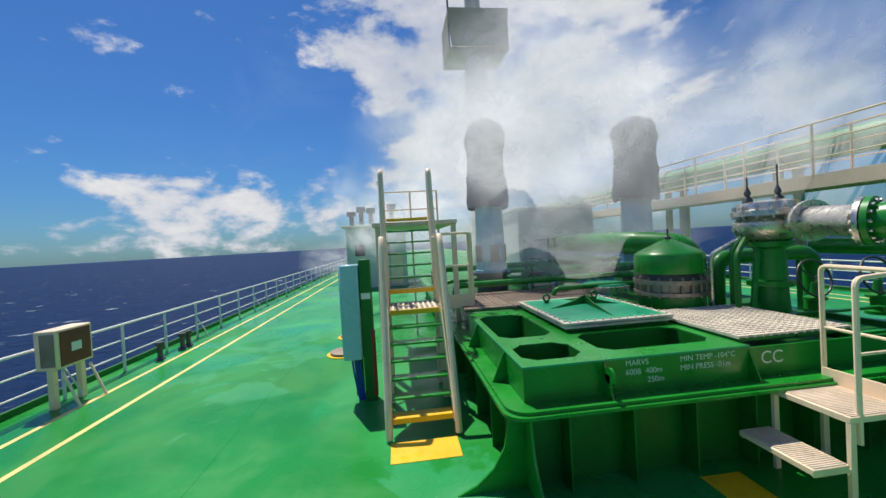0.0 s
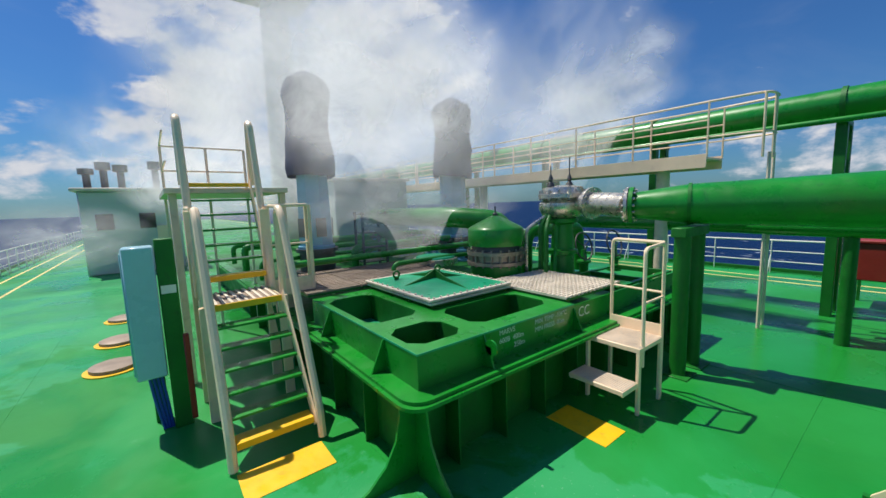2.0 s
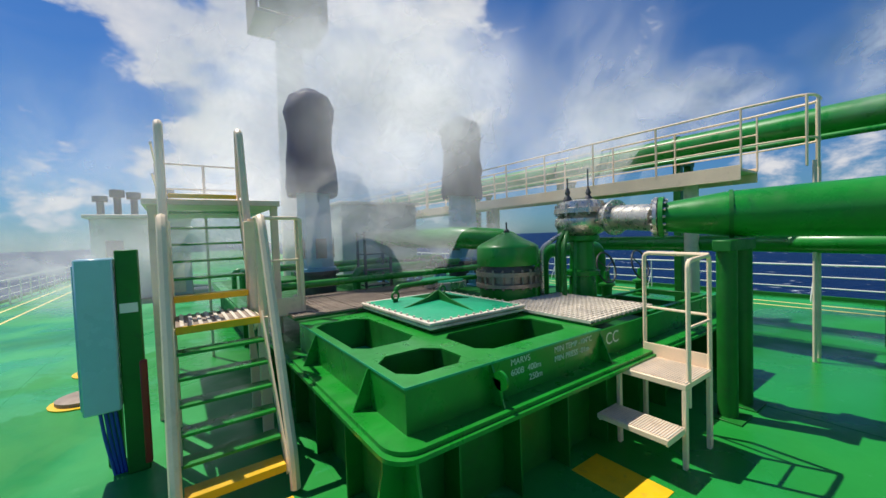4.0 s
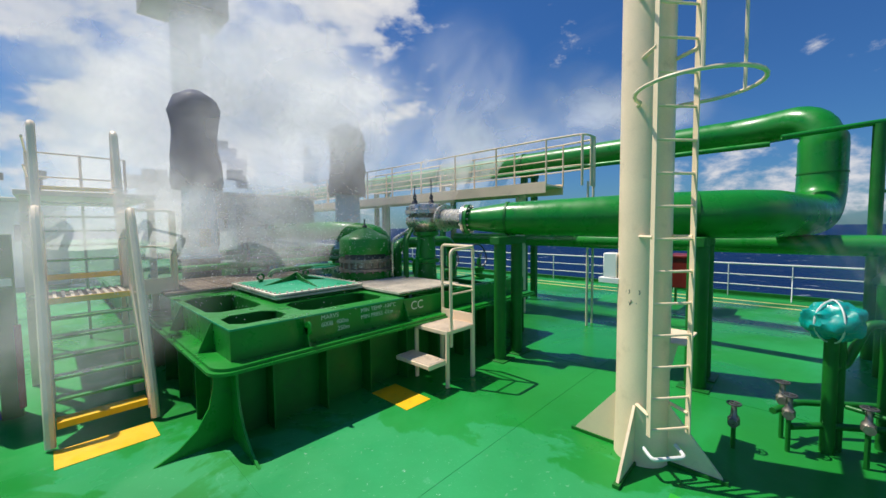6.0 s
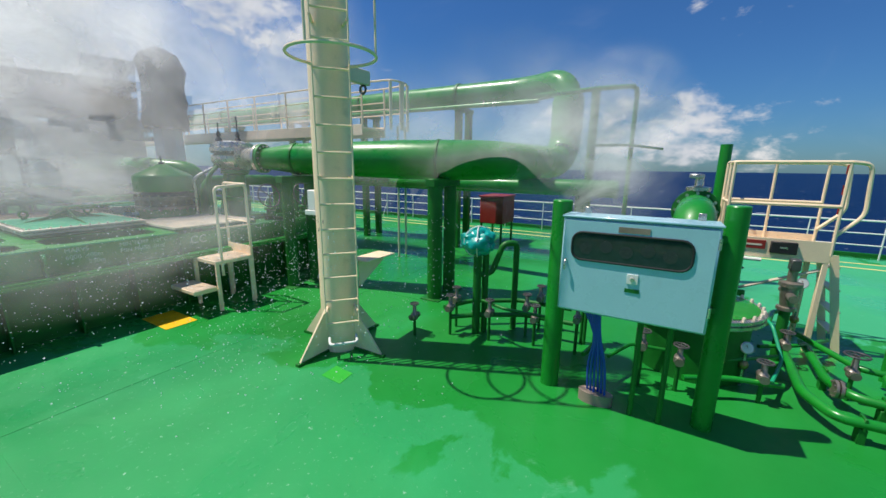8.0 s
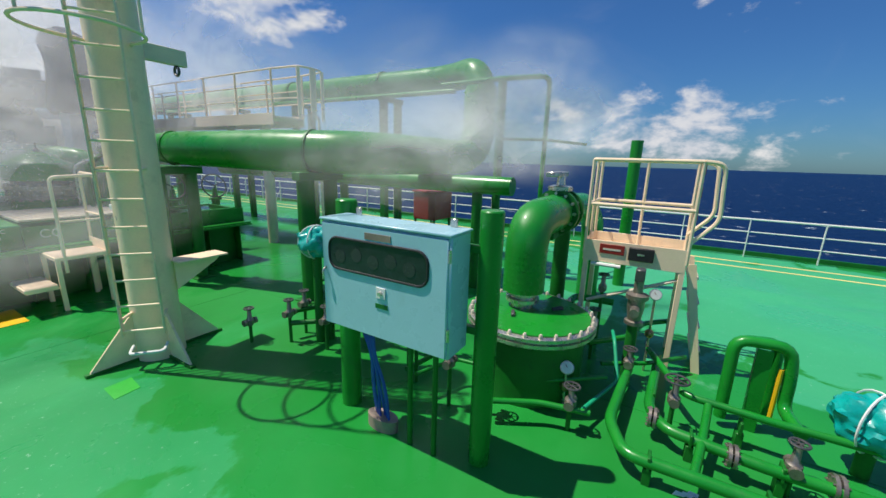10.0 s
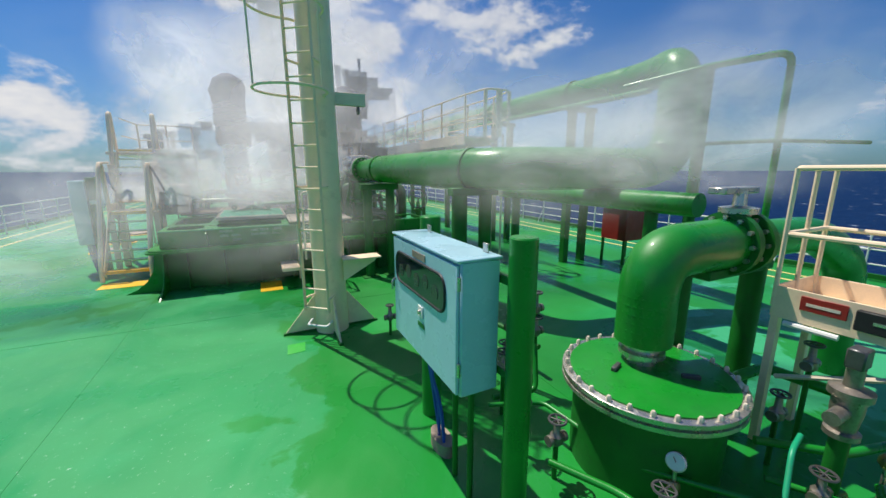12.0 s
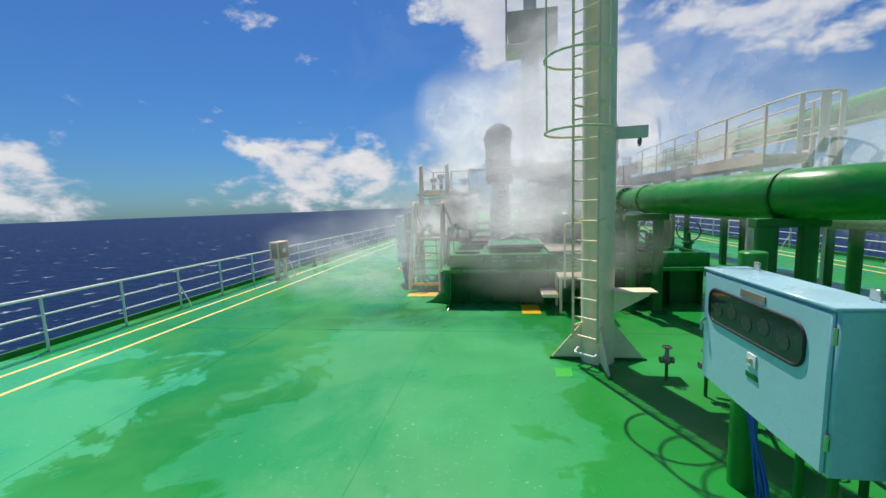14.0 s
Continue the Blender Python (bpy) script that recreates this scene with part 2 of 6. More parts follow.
def thing(name, at, label, category, group="", kind=""):
    e = new(name)
    e.location = at
    e.empty_display_size = 0.2
    ORIGIN[e] = Vector(at)
    return tagged(e, label, category, group, kind)


def part(name, bm, material, parent, label=""):
    """Link a bmesh, drawn in the world's metres, as one mesh under a thing or part."""
    me = bpy.data.meshes.new(name)
    o = ORIGIN[parent] if parent else Vector((0, 0, 0))
    bmesh.ops.translate(bm, verts=bm.verts, vec=-o)
    bmesh.ops.recalc_face_normals(bm, faces=bm.faces)
    bm.to_mesh(me)
    bm.free()
    me.polygons.foreach_set("use_smooth", [True] * len(me.polygons))
    me.set_sharp_from_angle(angle=radians(38))
    me.materials.append(material)
    ob = new(name, me)
    if parent:
        ob.parent = parent
        ORIGIN[ob] = o
    if label:
        ob["label"] = label
    return ob


def B():
    return bmesh.new()


def box(bm, x0, x1, y0, y1, z0, z1, bevel=0.006, turn=None):
    g = bmesh.ops.create_cube(bm, size=1)
    vs = g["verts"]
    c = Vector(((x0 + x1) / 2, (y0 + y1) / 2, (z0 + z1) / 2))
    for v in vs:
        v.co = Vector((v.co.x * (x1 - x0), v.co.y * (y1 - y0), v.co.z * (z1 - z0)))
    if bevel:
        es = list({e for v in vs for e in v.link_edges})
        r = bmesh.ops.bevel(bm, geom=es, offset=min(bevel, 0.3 * min(x1 - x0, y1 - y0, z1 - z0)), segments=1, affect="EDGES")
        vs = list({v for f in r["faces"] for v in f.verts} | {v for v in vs if v.is_valid})
    for v in vs:
        v.co = (turn @ v.co if turn else v.co) + c
    return bm


def sweep(bm, pts, r, seg=10, closed=False):
    """A round bar or pipe of radius r (one or a list) along a run of points."""
    pts = [Vector(p) for p in pts]
    n = len(pts)
    rad = r if isinstance(r, (list, tuple)) else [r] * n
    rings, side = [], None
    for i, p in enumerate(pts):
        a = pts[i - 1] if (i or closed) else p
        c = pts[(i + 1) % n] if (i < n - 1 or closed) else p
        d0, d1 = (p - a), (c - p)
        d0 = d0.normalized() if d0.length > 1e-9 else d1.normalized()
        d1 = d1.normalized() if d1.length > 1e-9 else d0
        t = (d0 + d1)
        t = t.normalized() if t.length > 1e-6 else d0
        if side is None:
            side = t.cross(Vector((0, 0, 1)))
            if side.length < 0.05:
                side = t.cross(Vector((1, 0, 0)))
        side = (side - t * side.dot(t)).normalized()
        other = t.cross(side)
        grow = 1 / max(0.5, math.sqrt(max(0.0, (1 + d0.dot(d1)) / 2)))
        rings.append([bm.verts.new(p + (side * math.cos(q) + other * math.sin(q)) * rad[i] * (grow if 0 < i < n - 1 or closed else 1))
                      for q in (2 * math.pi * k / seg for k in range(seg))])
    for i in range(n if closed else n - 1):
        A, C = rings[i], rings[(i + 1) % n]
        for k in range(seg):
            bm.faces.new((A[k], A[(k + 1) % seg], C[(k + 1) % seg], C[k]))
    if not closed:
        bm.faces.new(rings[0][::-1])
        bm.faces.new(rings[-1])
    return bm


def rounded(pts, radius=0.06, steps=4):
    """A run of points with its corners rounded."""
    pts = [Vector(p) for p in pts]
    out = [pts[0]]
    for a, p, c in zip(pts, pts[1:], pts[2:]):
        r = min(radius, (a - p).length * 0.45, (c - p).length * 0.45)
        s, e = p + (a - p).normalized() * r, p + (c - p).normalized() * r
        for i in range(steps + 1):
            u = i / steps
            out.append(s * (1 - u) ** 2 + p * 2 * u * (1 - u) + e * u * u)
    return out + [pts[-1]]


def lathe(bm, centre, profile, seg=28, axis=(0, 0, 1)):
    """A turned body: profile of (radius, height) along the axis from the centre."""
    c, ax = Vector(centre), Vector(axis).normalized()
    s = ax.cross(Vector((0, 0, 1)))
    s = s.normalized() if s.length > 0.05 else Vector((1, 0, 0))
    o = ax.cross(s)
    rings = [[bm.verts.new(c + ax * h + (s * math.cos(q) + o * math.sin(q)) * max(r, 0.0005))
              for q in (2 * math.pi * k / seg for k in range(seg))] for r, h in profile]
    for A, C in zip(rings, rings[1:]):
        for k in range(seg):
            bm.faces.new((A[k], A[(k + 1) % seg], C[(k + 1) % seg], C[k]))
    bm.faces.new(rings[0][::-1])
    bm.faces.new(rings[-1])
    return bm


def prism(bm, outline, thick):
    """A plate: an outline of points in space, given thickness along a vector."""
    t = Vector(thick)
    a = [bm.verts.new(Vector(p) - t / 2) for p in outline]
    c = [bm.verts.new(Vector(p) + t / 2) for p in outline]
    bm.faces.new(a[::-1])
    bm.faces.new(c)
    for i in range(len(a)):
        j = (i + 1) % len(a)
        bm.faces.new((a[i], a[j], c[j], c[i]))
    return bm


def ring_pts(c, r, n=28, axis="z", a0=0.0, a1=360.0):
    out = []
    for i in range(n + (0 if a1 - a0 >= 360 else 1)):
        q = radians(a0 + (a1 - a0) * i / n)
        u, v = r * math.cos(q), r * math.sin(q)
        out.append((c[0] + u, c[1] + v, c[2]) if axis == "z" else (c[0], c[1] + u, c[2] + v) if axis == "x" else (c[0] + u, c[1], c[2] + v))
    return out


def writing(text, size, m, material, parent, name="lettering"):
    cu = bpy.data.curves.new(name, "FONT")
    cu.body, cu.size, cu.extrude = text, size, 0.001
    ob = new(name, cu)
    ob.matrix_basis = Matrix.Translation(-ORIGIN[parent]) @ m
    ob.parent = parent
    cu.materials.append(material)
    return ob


def flange(bm, c, axis, r, thick=0.04, bolts=12):
    ax = Vector(axis).normalized()
    lathe(bm, Vector(c) - ax * thick / 2, [(r, 0), (r, thick)], 24, axis)
    s = ax.cross(Vector((0, 0, 1)))
    s = s.normalized() if s.length > 0.05 else Vector((1, 0, 0))
    o = ax.cross(s)
    for k in range(bolts):
        q = 2 * math.pi * k / bolts
        lathe(bm, Vector(c) - ax * thick * 1.1 + (s * math.cos(q) + o * math.sin(q)) * r * 0.84, [(r * 0.075, 0), (r * 0.075, thick * 2.2)], 6, axis)


def flange_parts(name, parent, c, axis, r, thick, bolts, mat, label=""):
    """A flange ring and its bolts, each bolt a part of its own on one shared mesh."""
    ax = Vector(axis).normalized()
    part(name, lathe(B(), Vector(c) - ax * thick / 2, [(r, 0), (r, thick)], 24, axis), mat, parent, label)
    s = ax.cross(Vector((0, 0, 1)))
    s = s.normalized() if s.length > 0.05 else Vector((1, 0, 0))
    o = ax.cross(s)
    first = part("bolt", lathe(B(), Vector(c) - ax * thick * 1.1 + s * r * 0.84, [(r * 0.075, 0), (r * 0.075, thick * 2.2)], 6, axis), STEEL, parent)
    for k in range(1, bolts):
        q = 2 * math.pi * k / bolts
        b = first.copy()
        scene.collection.objects.link(b)
        b.location = (s * (math.cos(q) - 1) + o * math.sin(q)) * r * 0.84


# ---- sea, hull and deck ----
PORT, STBD, AFT, FORE = -8.95, 13.95, -40.0, 150.0
bm = B()
bmesh.ops.create_grid(bm, x_segments=2, y_segments=2, size=4800)
for v in bm.verts:
    v.co.z = -11.0
ob = part("water", bm, SEA, None)
tagged(ob, "deep blue open ocean with small whitecaps", "sea", kind="structure")

bm = box(B(), PORT, STBD, AFT, FORE, -0.4, 0.0, 0)
deck = part("floor", bm, DECK, None)
tagged(deck, "wet glossy green painted steel ship deck", "deck", kind="structure")
bm = box(B(), PORT + 0.05, STBD - 0.05, AFT, FORE, -11.5, -0.4, 0)
tagged(part("hull", bm, RED, None), "dull red painted ship hull plating", "hull", kind="structure")

for x in (PORT, STBD - 0.06):
    bm = box(B(), x, x + 0.06, AFT, FORE, -0.1, 0.13, 0.01)
    tagged(part("trim", bm, GREEN_DARK, None), "low green painted deck-edge coaming", "deck edge", kind="structure")
for x in (-7.09, -7.97, 12.05, 12.75):
    bm = box(B(), x - 0.05, x + 0.05, AFT, FORE, -0.002, 0.004, 0)
    tagged(part("deck_line", bm, LINE, None), "worn yellow walkway line painted on the deck", "deck line", "walkway lines", "structure")


for x0, x1, y0, y1 in ((-1.075, -1.045, AFT, 60.0), (-4.62, -4.595, AFT, 60.0), (3.99, 4.015, AFT, 60.0), (PORT + 0.1, STBD - 0.1, 7.30, 7.325), (PORT + 0.1, STBD - 0.1, -4.7, -4.675)):
    bm = box(B(), x0, x1, y0, y1, -0.002, 0.003, 0)
    tagged(part("deck_seam", bm, DECK, None), "faint raised weld seam in the green deck", "deck seam", "weld seams", "structure")


def ship_rail(x, inward, y0, y1, name_label):
    """A run of ship's rail: three bars, stanchions every two metres, and braces."""
    t = thing("ship_rail", (x, y0, 0.0), name_label, "railing", "ship rails")
    for z, r in ((1.1, 0.028), (0.74, 0.018), (0.4, 0.018)):
        part("rail_bar", sweep(B(), [(x, y0, z), (x, y1, z)], r, 8), WHITE, t)
    n = int((y1 - y0) / 1.6)
    posts = None
    for i in range(n + 1):
        y = y0 + 0.2 + i * 1.6
        if y > y1:
            break
        if posts is None:
            bm = box(B(), x - 0.03, x + 0.03, y - 0.012, y + 0.012, 0.0, 1.09, 0.003)
            posts = part("stanchion", bm, WHITE, t)
            bm = sweep(B(), [(x + inward * 0.02, y, 0.62), (x + inward * 0.28, y, 0.16), (x + inward * 0.32, y, 0.0)], 0.016, 6)
            brace = part("brace", bm, WHITE, t)
        else:
            o = posts.copy()
            scene.collection.objects.link(o)
            o.location.y = i * 1.6
            if i % 3 == 0:
                o = brace.copy()
                scene.collection.objects.link(o)
                o.location.y = i * 1.6
    return t


ship_rail(-8.6, 1, -20.0, 90.0, "white painted ship rail along the port deck edge")
ship_rail(13.6, -1, -24.0, 70.0, "white painted ship rail along the starboard deck edge")


# ---- the cargo tank trunk ----
T = thing("tank_trunk", (-0.9, 9.6, 0), "large green welded steel tank trunk with openings in its top", "tank trunk")
X0, X1, Y0, Y1, ZT, ZC = -0.94, 5.3, 9.47, 24.0, 0.93, 1.29
# side walls: the ledge's shade is put into their darker green
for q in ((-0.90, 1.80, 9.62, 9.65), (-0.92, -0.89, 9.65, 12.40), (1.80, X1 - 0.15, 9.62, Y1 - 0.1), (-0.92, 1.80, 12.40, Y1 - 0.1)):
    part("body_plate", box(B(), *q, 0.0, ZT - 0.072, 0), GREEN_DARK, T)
# stepped ledge round the trunk, with a rounded corner
for o, z0, z1 in ((0.25, ZT - 0.07, ZT - 0.035), (0.21, ZT - 0.035, ZT)):
    r = 0.22
    pts = [(X0 - o, Y0 + 0.05), (X0 - o, Y0 - o + r)] + [(X0 - o + r - r * math.cos(q), Y0 - o + r - r * math.sin(q)) for q in (radians(a) for a in (15, 30, 45, 60, 75))]
    pts += [(X0 - o + r, Y0 - o), (X1, Y0 - o), (X1, Y0 + 0.05)]
    part("ledge", prism(B(), [(x, y, (z0 + z1) / 2) for x, y in pts], (0, 0, z1 - z0)), GREEN, T)
    part("ledge", box(B(), X0 - o, X0 + 0.03, Y0 + 0.05, Y1, z0, z1, 0), GREEN, T)
part("deck_plate", box(B(), 1.76, X1, Y0 + 0.05, Y1, ZT - 0.07, ZT, 0), GREEN_DARK, T)
part("deck_plate", box(B(), X0 + 0.03, 1.76, 12.36, Y1, ZT - 0.07, ZT, 0), GREEN_DARK, T)
# vertical stiffeners under the ledge, in the same shade-darkened green
rib = None
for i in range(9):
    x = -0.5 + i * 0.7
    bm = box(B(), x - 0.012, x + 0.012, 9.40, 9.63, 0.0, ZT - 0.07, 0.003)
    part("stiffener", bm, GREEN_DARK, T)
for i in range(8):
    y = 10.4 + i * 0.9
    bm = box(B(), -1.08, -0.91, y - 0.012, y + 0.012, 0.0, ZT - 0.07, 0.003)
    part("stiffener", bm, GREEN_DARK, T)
# flared corner brackets
for dx, dy in ((-0.76, -0.02), (-0.03, -0.84)):
    base = Vector((-0.9, 9.6, 0))
    d = Vector((dx, dy, 0))
    prof = [(0.0, 0.0), (1.0, 0.0), (0.72, 0.10), (0.48, 0.27), (0.32, 0.5), (0.26, 0.75), (0.24, 0.98), (0.0, 0.98)]
    bm = prism(B(), [base + d * a + Vector((0, 0, h * 0.875)) for a, h in prof], d.cross(Vector((0, 0, 1))).normalized() * 0.025)
    part("corner_bracket", bm, GREEN, T)


def frame_plate(bm, x0, x1, y0, y1, z0, z1, holes):
    """A plate cut into strips round its rectangular holes."""
    xs = sorted({x0, x1, *(h[0] for h in holes), *(h[1] for h in holes)})
    ys = sorted({y0, y1, *(h[2] for h in holes), *(h[3] for h in holes)})
    for a, c in zip(xs, xs[1:]):
        for d, e in zip(ys, ys[1:]):
            mx, my = (a + c) / 2, (d + e) / 2
            if not any(h[0] < mx < h[1] and h[2] < my < h[3] for h in holes):
                box(bm, a, c, d, e, z0, z1, 0)
    bmesh.ops.remove_doubles(bm, verts=bm.verts, dist=0.001)


HOLES = [(-0.85, -0.16, 9.65, 10.25), (0.08, 1.46, 9.74, 10.50), (-0.85, -0.12, 10.58, 12.05)]
bm = B()
frame_plate(bm, X0, 1.60, Y0, 12.35, ZC - 0.02, ZC, HOLES)
part("top_plate", bm, GREEN, T)
for x0, x1, y0, y1 in ((X0, 1.60, Y0, Y0 + 0.02), (X0, X0 + 0.02, Y0 + 0.02, 12.35), (1.58, 1.60, Y0 + 0.02, 10.6)):
    part("coaming_plate", box(B(), x0, x1, y0, y1, ZT, ZC - 0.02, 0), GREEN, T)
for n_, (x0, x1, y0, y1) in enumerate(HOLES):
    bm = B()
    t = 0.015
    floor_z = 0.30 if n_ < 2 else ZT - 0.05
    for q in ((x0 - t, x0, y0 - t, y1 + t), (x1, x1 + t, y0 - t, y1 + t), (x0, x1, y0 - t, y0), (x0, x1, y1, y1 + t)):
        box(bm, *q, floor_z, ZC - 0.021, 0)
    # well walls and first two floors: deep shade put into the dark green
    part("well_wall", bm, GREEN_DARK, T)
    # the third floor's pale green holds its lit, wet reflection
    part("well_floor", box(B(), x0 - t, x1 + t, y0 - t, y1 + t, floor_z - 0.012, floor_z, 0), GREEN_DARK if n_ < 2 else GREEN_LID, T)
    for cx, sx in ((x0, 1), (x1, -1)):
        for cy, sy in ((y0, 1), (y1, -1)):
            k = 0.14
            bm = prism(B(), [(cx, cy, ZC - 0.011), (cx + sx * k, cy, ZC - 0.011), (cx, cy + sy * k, ZC - 0.011)], (0, 0, 0.019))
            part("corner_gusset", bm, GREEN, T)
# worn plate edges; the pale green also paints in their bright highlight
for q in ((X0 - 0.004, 1.604, Y0 - 0.006, Y0 - 0.001), (X0 - 0.006, X0 - 0.001, Y0, 12.3)):
    part("plate_edge", box(B(), *q, ZC - 0.016, ZC + 0.004, 0), GREEN_LID, T, "worn plate edge with its bright highlight painted pale")
# triangular gussets on the outside and a lifting lug
for x, y, dx, dy in ((X0, 10.1, -1, 0), (-0.075, 9.48, 0, -1), (1.60, 9.50, 0, -1), (X0, 11.6, -1, 0)):
    q = [Vector((x, y, ZT)), Vector((x + dx * 0.17, y + dy * 0.17, ZT)), Vector((x + dx * 0.02, y + dy * 0.02, ZC - 0.02)), Vector((x, y, ZC - 0.02))]
    part("gusset", prism(B(), q, (0.018 * abs(dy), 0.018 * abs(dx), 0)), GREEN, T)
bm = B()
lathe(bm, (-0.09, 9.35, 1.16), [(0.05, 0), (0.085, 0), (0.085, 0.025), (0.05, 0.025)], 18, (1, 0, 0))
box(bm, -0.09, -0.065, 9.34, 9.50, 0.95, 1.17, 0.004)
part("lifting_lug", bm, GREEN, T)
# the part of the trunk beyond, with its grated top
part("coaming_plate", box(B(), 1.602, X1, Y0 + 0.06, Y0 + 0.08, ZT, ZC - 0.05, 0), GREEN, T)
part("top_plate", box(B(), 3.10, 5.2, 9.65, 9.73, ZC - 0.09, ZC - 0.05, 0.004), GREEN, T)
part("top_plate", box(B(), 3.10, 5.2, 10.7, 10.78, ZC - 0.09, ZC - 0.05, 0.004), GREEN, T)
part("top_plate", box(B(), 1.75, X1, 12.36, 24.0, ZT + 0.003, 1.07, 0), GREEN_DARK, T)
for x, y in ((3.13, 10.1), (4.1, 10.1), (5.15, 10.1)):
    part("crossbeam", box(B(), x - 0.03, x + 0.03, 9.73, 10.7, ZC - 0.14, ZC - 0.05, 0.004), GREEN_DARK, T)
for text, x, z, s in (("MARVS", 0.16, 1.20, 0.085), ("600B  400m", 0.16, 1.105, 0.085), ("250m", 0.40, 1.01, 0.085)):
    writing(text, s, pose(x, Y0 - 0.004, z, 90), LETTER, T)
for text, x, z in (("MIN TEMP -104°C", 0.78, 1.19), ("MIN PRESS -01m", 0.78, 1.095)):
    writing(text, 0.085, pose(x, Y0 - 0.004, z, 90), LETTER, T)
writing("CC", 0.20, pose(1.80, Y0 + 0.056, 1.05, 90), LETTER, T)

# gratings laid on the trunk
def grating(x0, x1, y0, y1, z, mat, label, pitch):
    g = thing("grating_panel", (x0, y0, z), label, "grating", "gratings on the trunk")
    n = int((y1 - y0) / pitch)
    step = (y1 - y0) / n
    bar = part("bearing_bar", box(B(), x0, x1, y0 + step / 2 - pitch * 0.28, y0 + step / 2 + pitch * 0.28, z + 0.004, z + 0.03, 0), mat, g)
    for i in range(1, n):
        o = bar.copy()
        scene.collection.objects.link(o)
        o.location.y = i * step
    n2 = int((x1 - x0) / 0.09)
    cross = part("cross_bar", box(B(), x0 - 0.006, x0 + 0.006, y0, y1, z, z + 0.034, 0), mat, g)
    for i in range(1, n2 + 1):
        o = cross.copy()
        scene.collection.objects.link(o)
        o.location.x = i * (x1 - x0) / n2
    part("bed_plate", box(B(), x0, x1, y0, y1, z - 0.03, z - 0.002, 0), GREEN_DARK, g)
    return g


for i in range(2):
    grating(1.62 + i * 0.74, 2.34 + i * 0.74, 9.60, 11.2, ZC + 0.03, GRATE, "pale galvanised bar grating on the green trunk", 0.07)
for i in range(3):
    grating(-0.98 + i * 0.92, -0.10 + i * 0.92, 12.42, 14.3, ZC + 0.05, GRATE_BROWN, "brown weathered bar grating behind the hatch lid", 0.05)

# square hatch lid
ZL = ZC + 0.03
L = thing("hatch_lid", (0.81, 11.5, ZC), "square pale green hatch lid with a rusty bolted rim", "hatch")
lx0, lx1, ly0, ly1 = 0.03, 1.59, 10.58, 12.48
part("coaming", box(B(), lx0 + 0.06, lx1 - 0.06, ly0 + 0.06, ly1 - 0.06, ZC, ZL + 0.06, 0.01), GREEN_DARK, L)
part("gasket_rim", box(B(), lx0, lx1, ly0, ly1, ZL + 0.02, ZL + 0.056, 0.006), GRATE, L, "rusty pale steel clamping rim")
bm = box(B(), lx0 - 0.01, lx1 + 0.01, ly0 - 0.01, ly1 + 0.01, ZL + 0.066, ZL + 0.105, 0.008)
part("clamp_frame", bm, GRATE, L, "pale worn clamping frame")
c = Vector(((lx0 + lx1) / 2, (ly0 + ly1) / 2, ZL + 0.17))
bm = B()
q = [bm.verts.new(p) for p in ((lx0 + .05, ly0 + .05, ZL + .105), (lx1 - .05, ly0 + .05, ZL + .105), (lx1 - .05, ly1 - .05, ZL + .105), (lx0 + .05, ly1 - .05, ZL + .105))]
a = bm.verts.new(c)
for i in range(4):
    bm.faces.new((q[i], q[(i + 1) % 4], a))
bm.faces.new(q[::-1])
part("cover_plate", bm, GREEN_LID, L)
for dx, dy in ((1, 0), (0, 1)):
    d = Vector((dx * 0.62, dy * 0.8, 0))
    bm = prism(B(), [c - d + Vector((0, 0, -.06)), c + d + Vector((0, 0, -.06)), c + d * .3 + Vector((0, 0, .05)), c + Vector((0, 0, .14)), c - d * .3 + Vector((0, 0, .05))], Vector((dy * 0.02, dx * 0.02, 0)))
    part("stiffening_web", bm, GREEN_DARK, L)
for x, y in ((0.36, 12.0), (1.22, 12.0)):
    bm = B()
    sweep(bm, ring_pts((x, y, ZL + 0.22), 0.055, 16, "y"), 0.018, 8, True)
    box(bm, x - 0.04, x + 0.04, y - 0.012, y + 0.012, ZL + 0.10, ZL + 0.17, 0.003)
    part("lifting_eye", bm, GREEN_DARK, L)
bolt = None
for i in range(12):
    for x, y in ((lx0 + 0.03, ly0 + .08 + i * .16), (lx1 - 0.03, ly0 + .08 + i * .16), (lx0 + .08 + i * .118, ly0 + 0.03)):
        if bolt is None:
            bolt = part("bolt", lathe(B(), (x, y, ZL + .105), [(0.016, 0), (0.016, 0.022)], 6), GRATE, L)
            bx, by = x, y
        else:
            o = bolt.copy()
            scene.collection.objects.link(o)
            o.location = (x - bx, y - by, 0)

# mushroom vent with a domed green cap
V = thing("mushroom_vent", (2.49, 11.78, 1.33), "domed green mushroom vent over a bare steel flange", "vent")
vc = (2.49, 11.78, 0)
part("trunk_pipe", lathe(B(), vc, [(0.50, 0.93), (0.50, 1.48), (0.48, 1.50)], 32), GREEN, V)
bm = B()
lathe(bm, vc, [(0.56, 1.50), (0.56, 1.56), (0.49, 1.57), (0.49, 1.68), (0.56, 1.69), (0.56, 1.76)], 32)
part("flange_ring", bm, WORN, V, "weathered bare steel flange ring")
stud = None
for k in range(20):
    q = 2 * math.pi * k / 20
    if stud is None:
        stud = part("stud", lathe(B(), (vc[0] + 0.525, vc[1], 1.47), [(0.022, 0), (0.022, 0.33)], 6), WORN, V)
    else:
        o = stud.copy()
        scene.collection.objects.link(o)
        o.location = (0.525 * (math.cos(q) - 1), 0.525 * math.sin(q), 0)
part("neck", lathe(B(), vc, [(0.45, 1.76), (0.43, 1.86)], 28), DARKSTEEL, V)
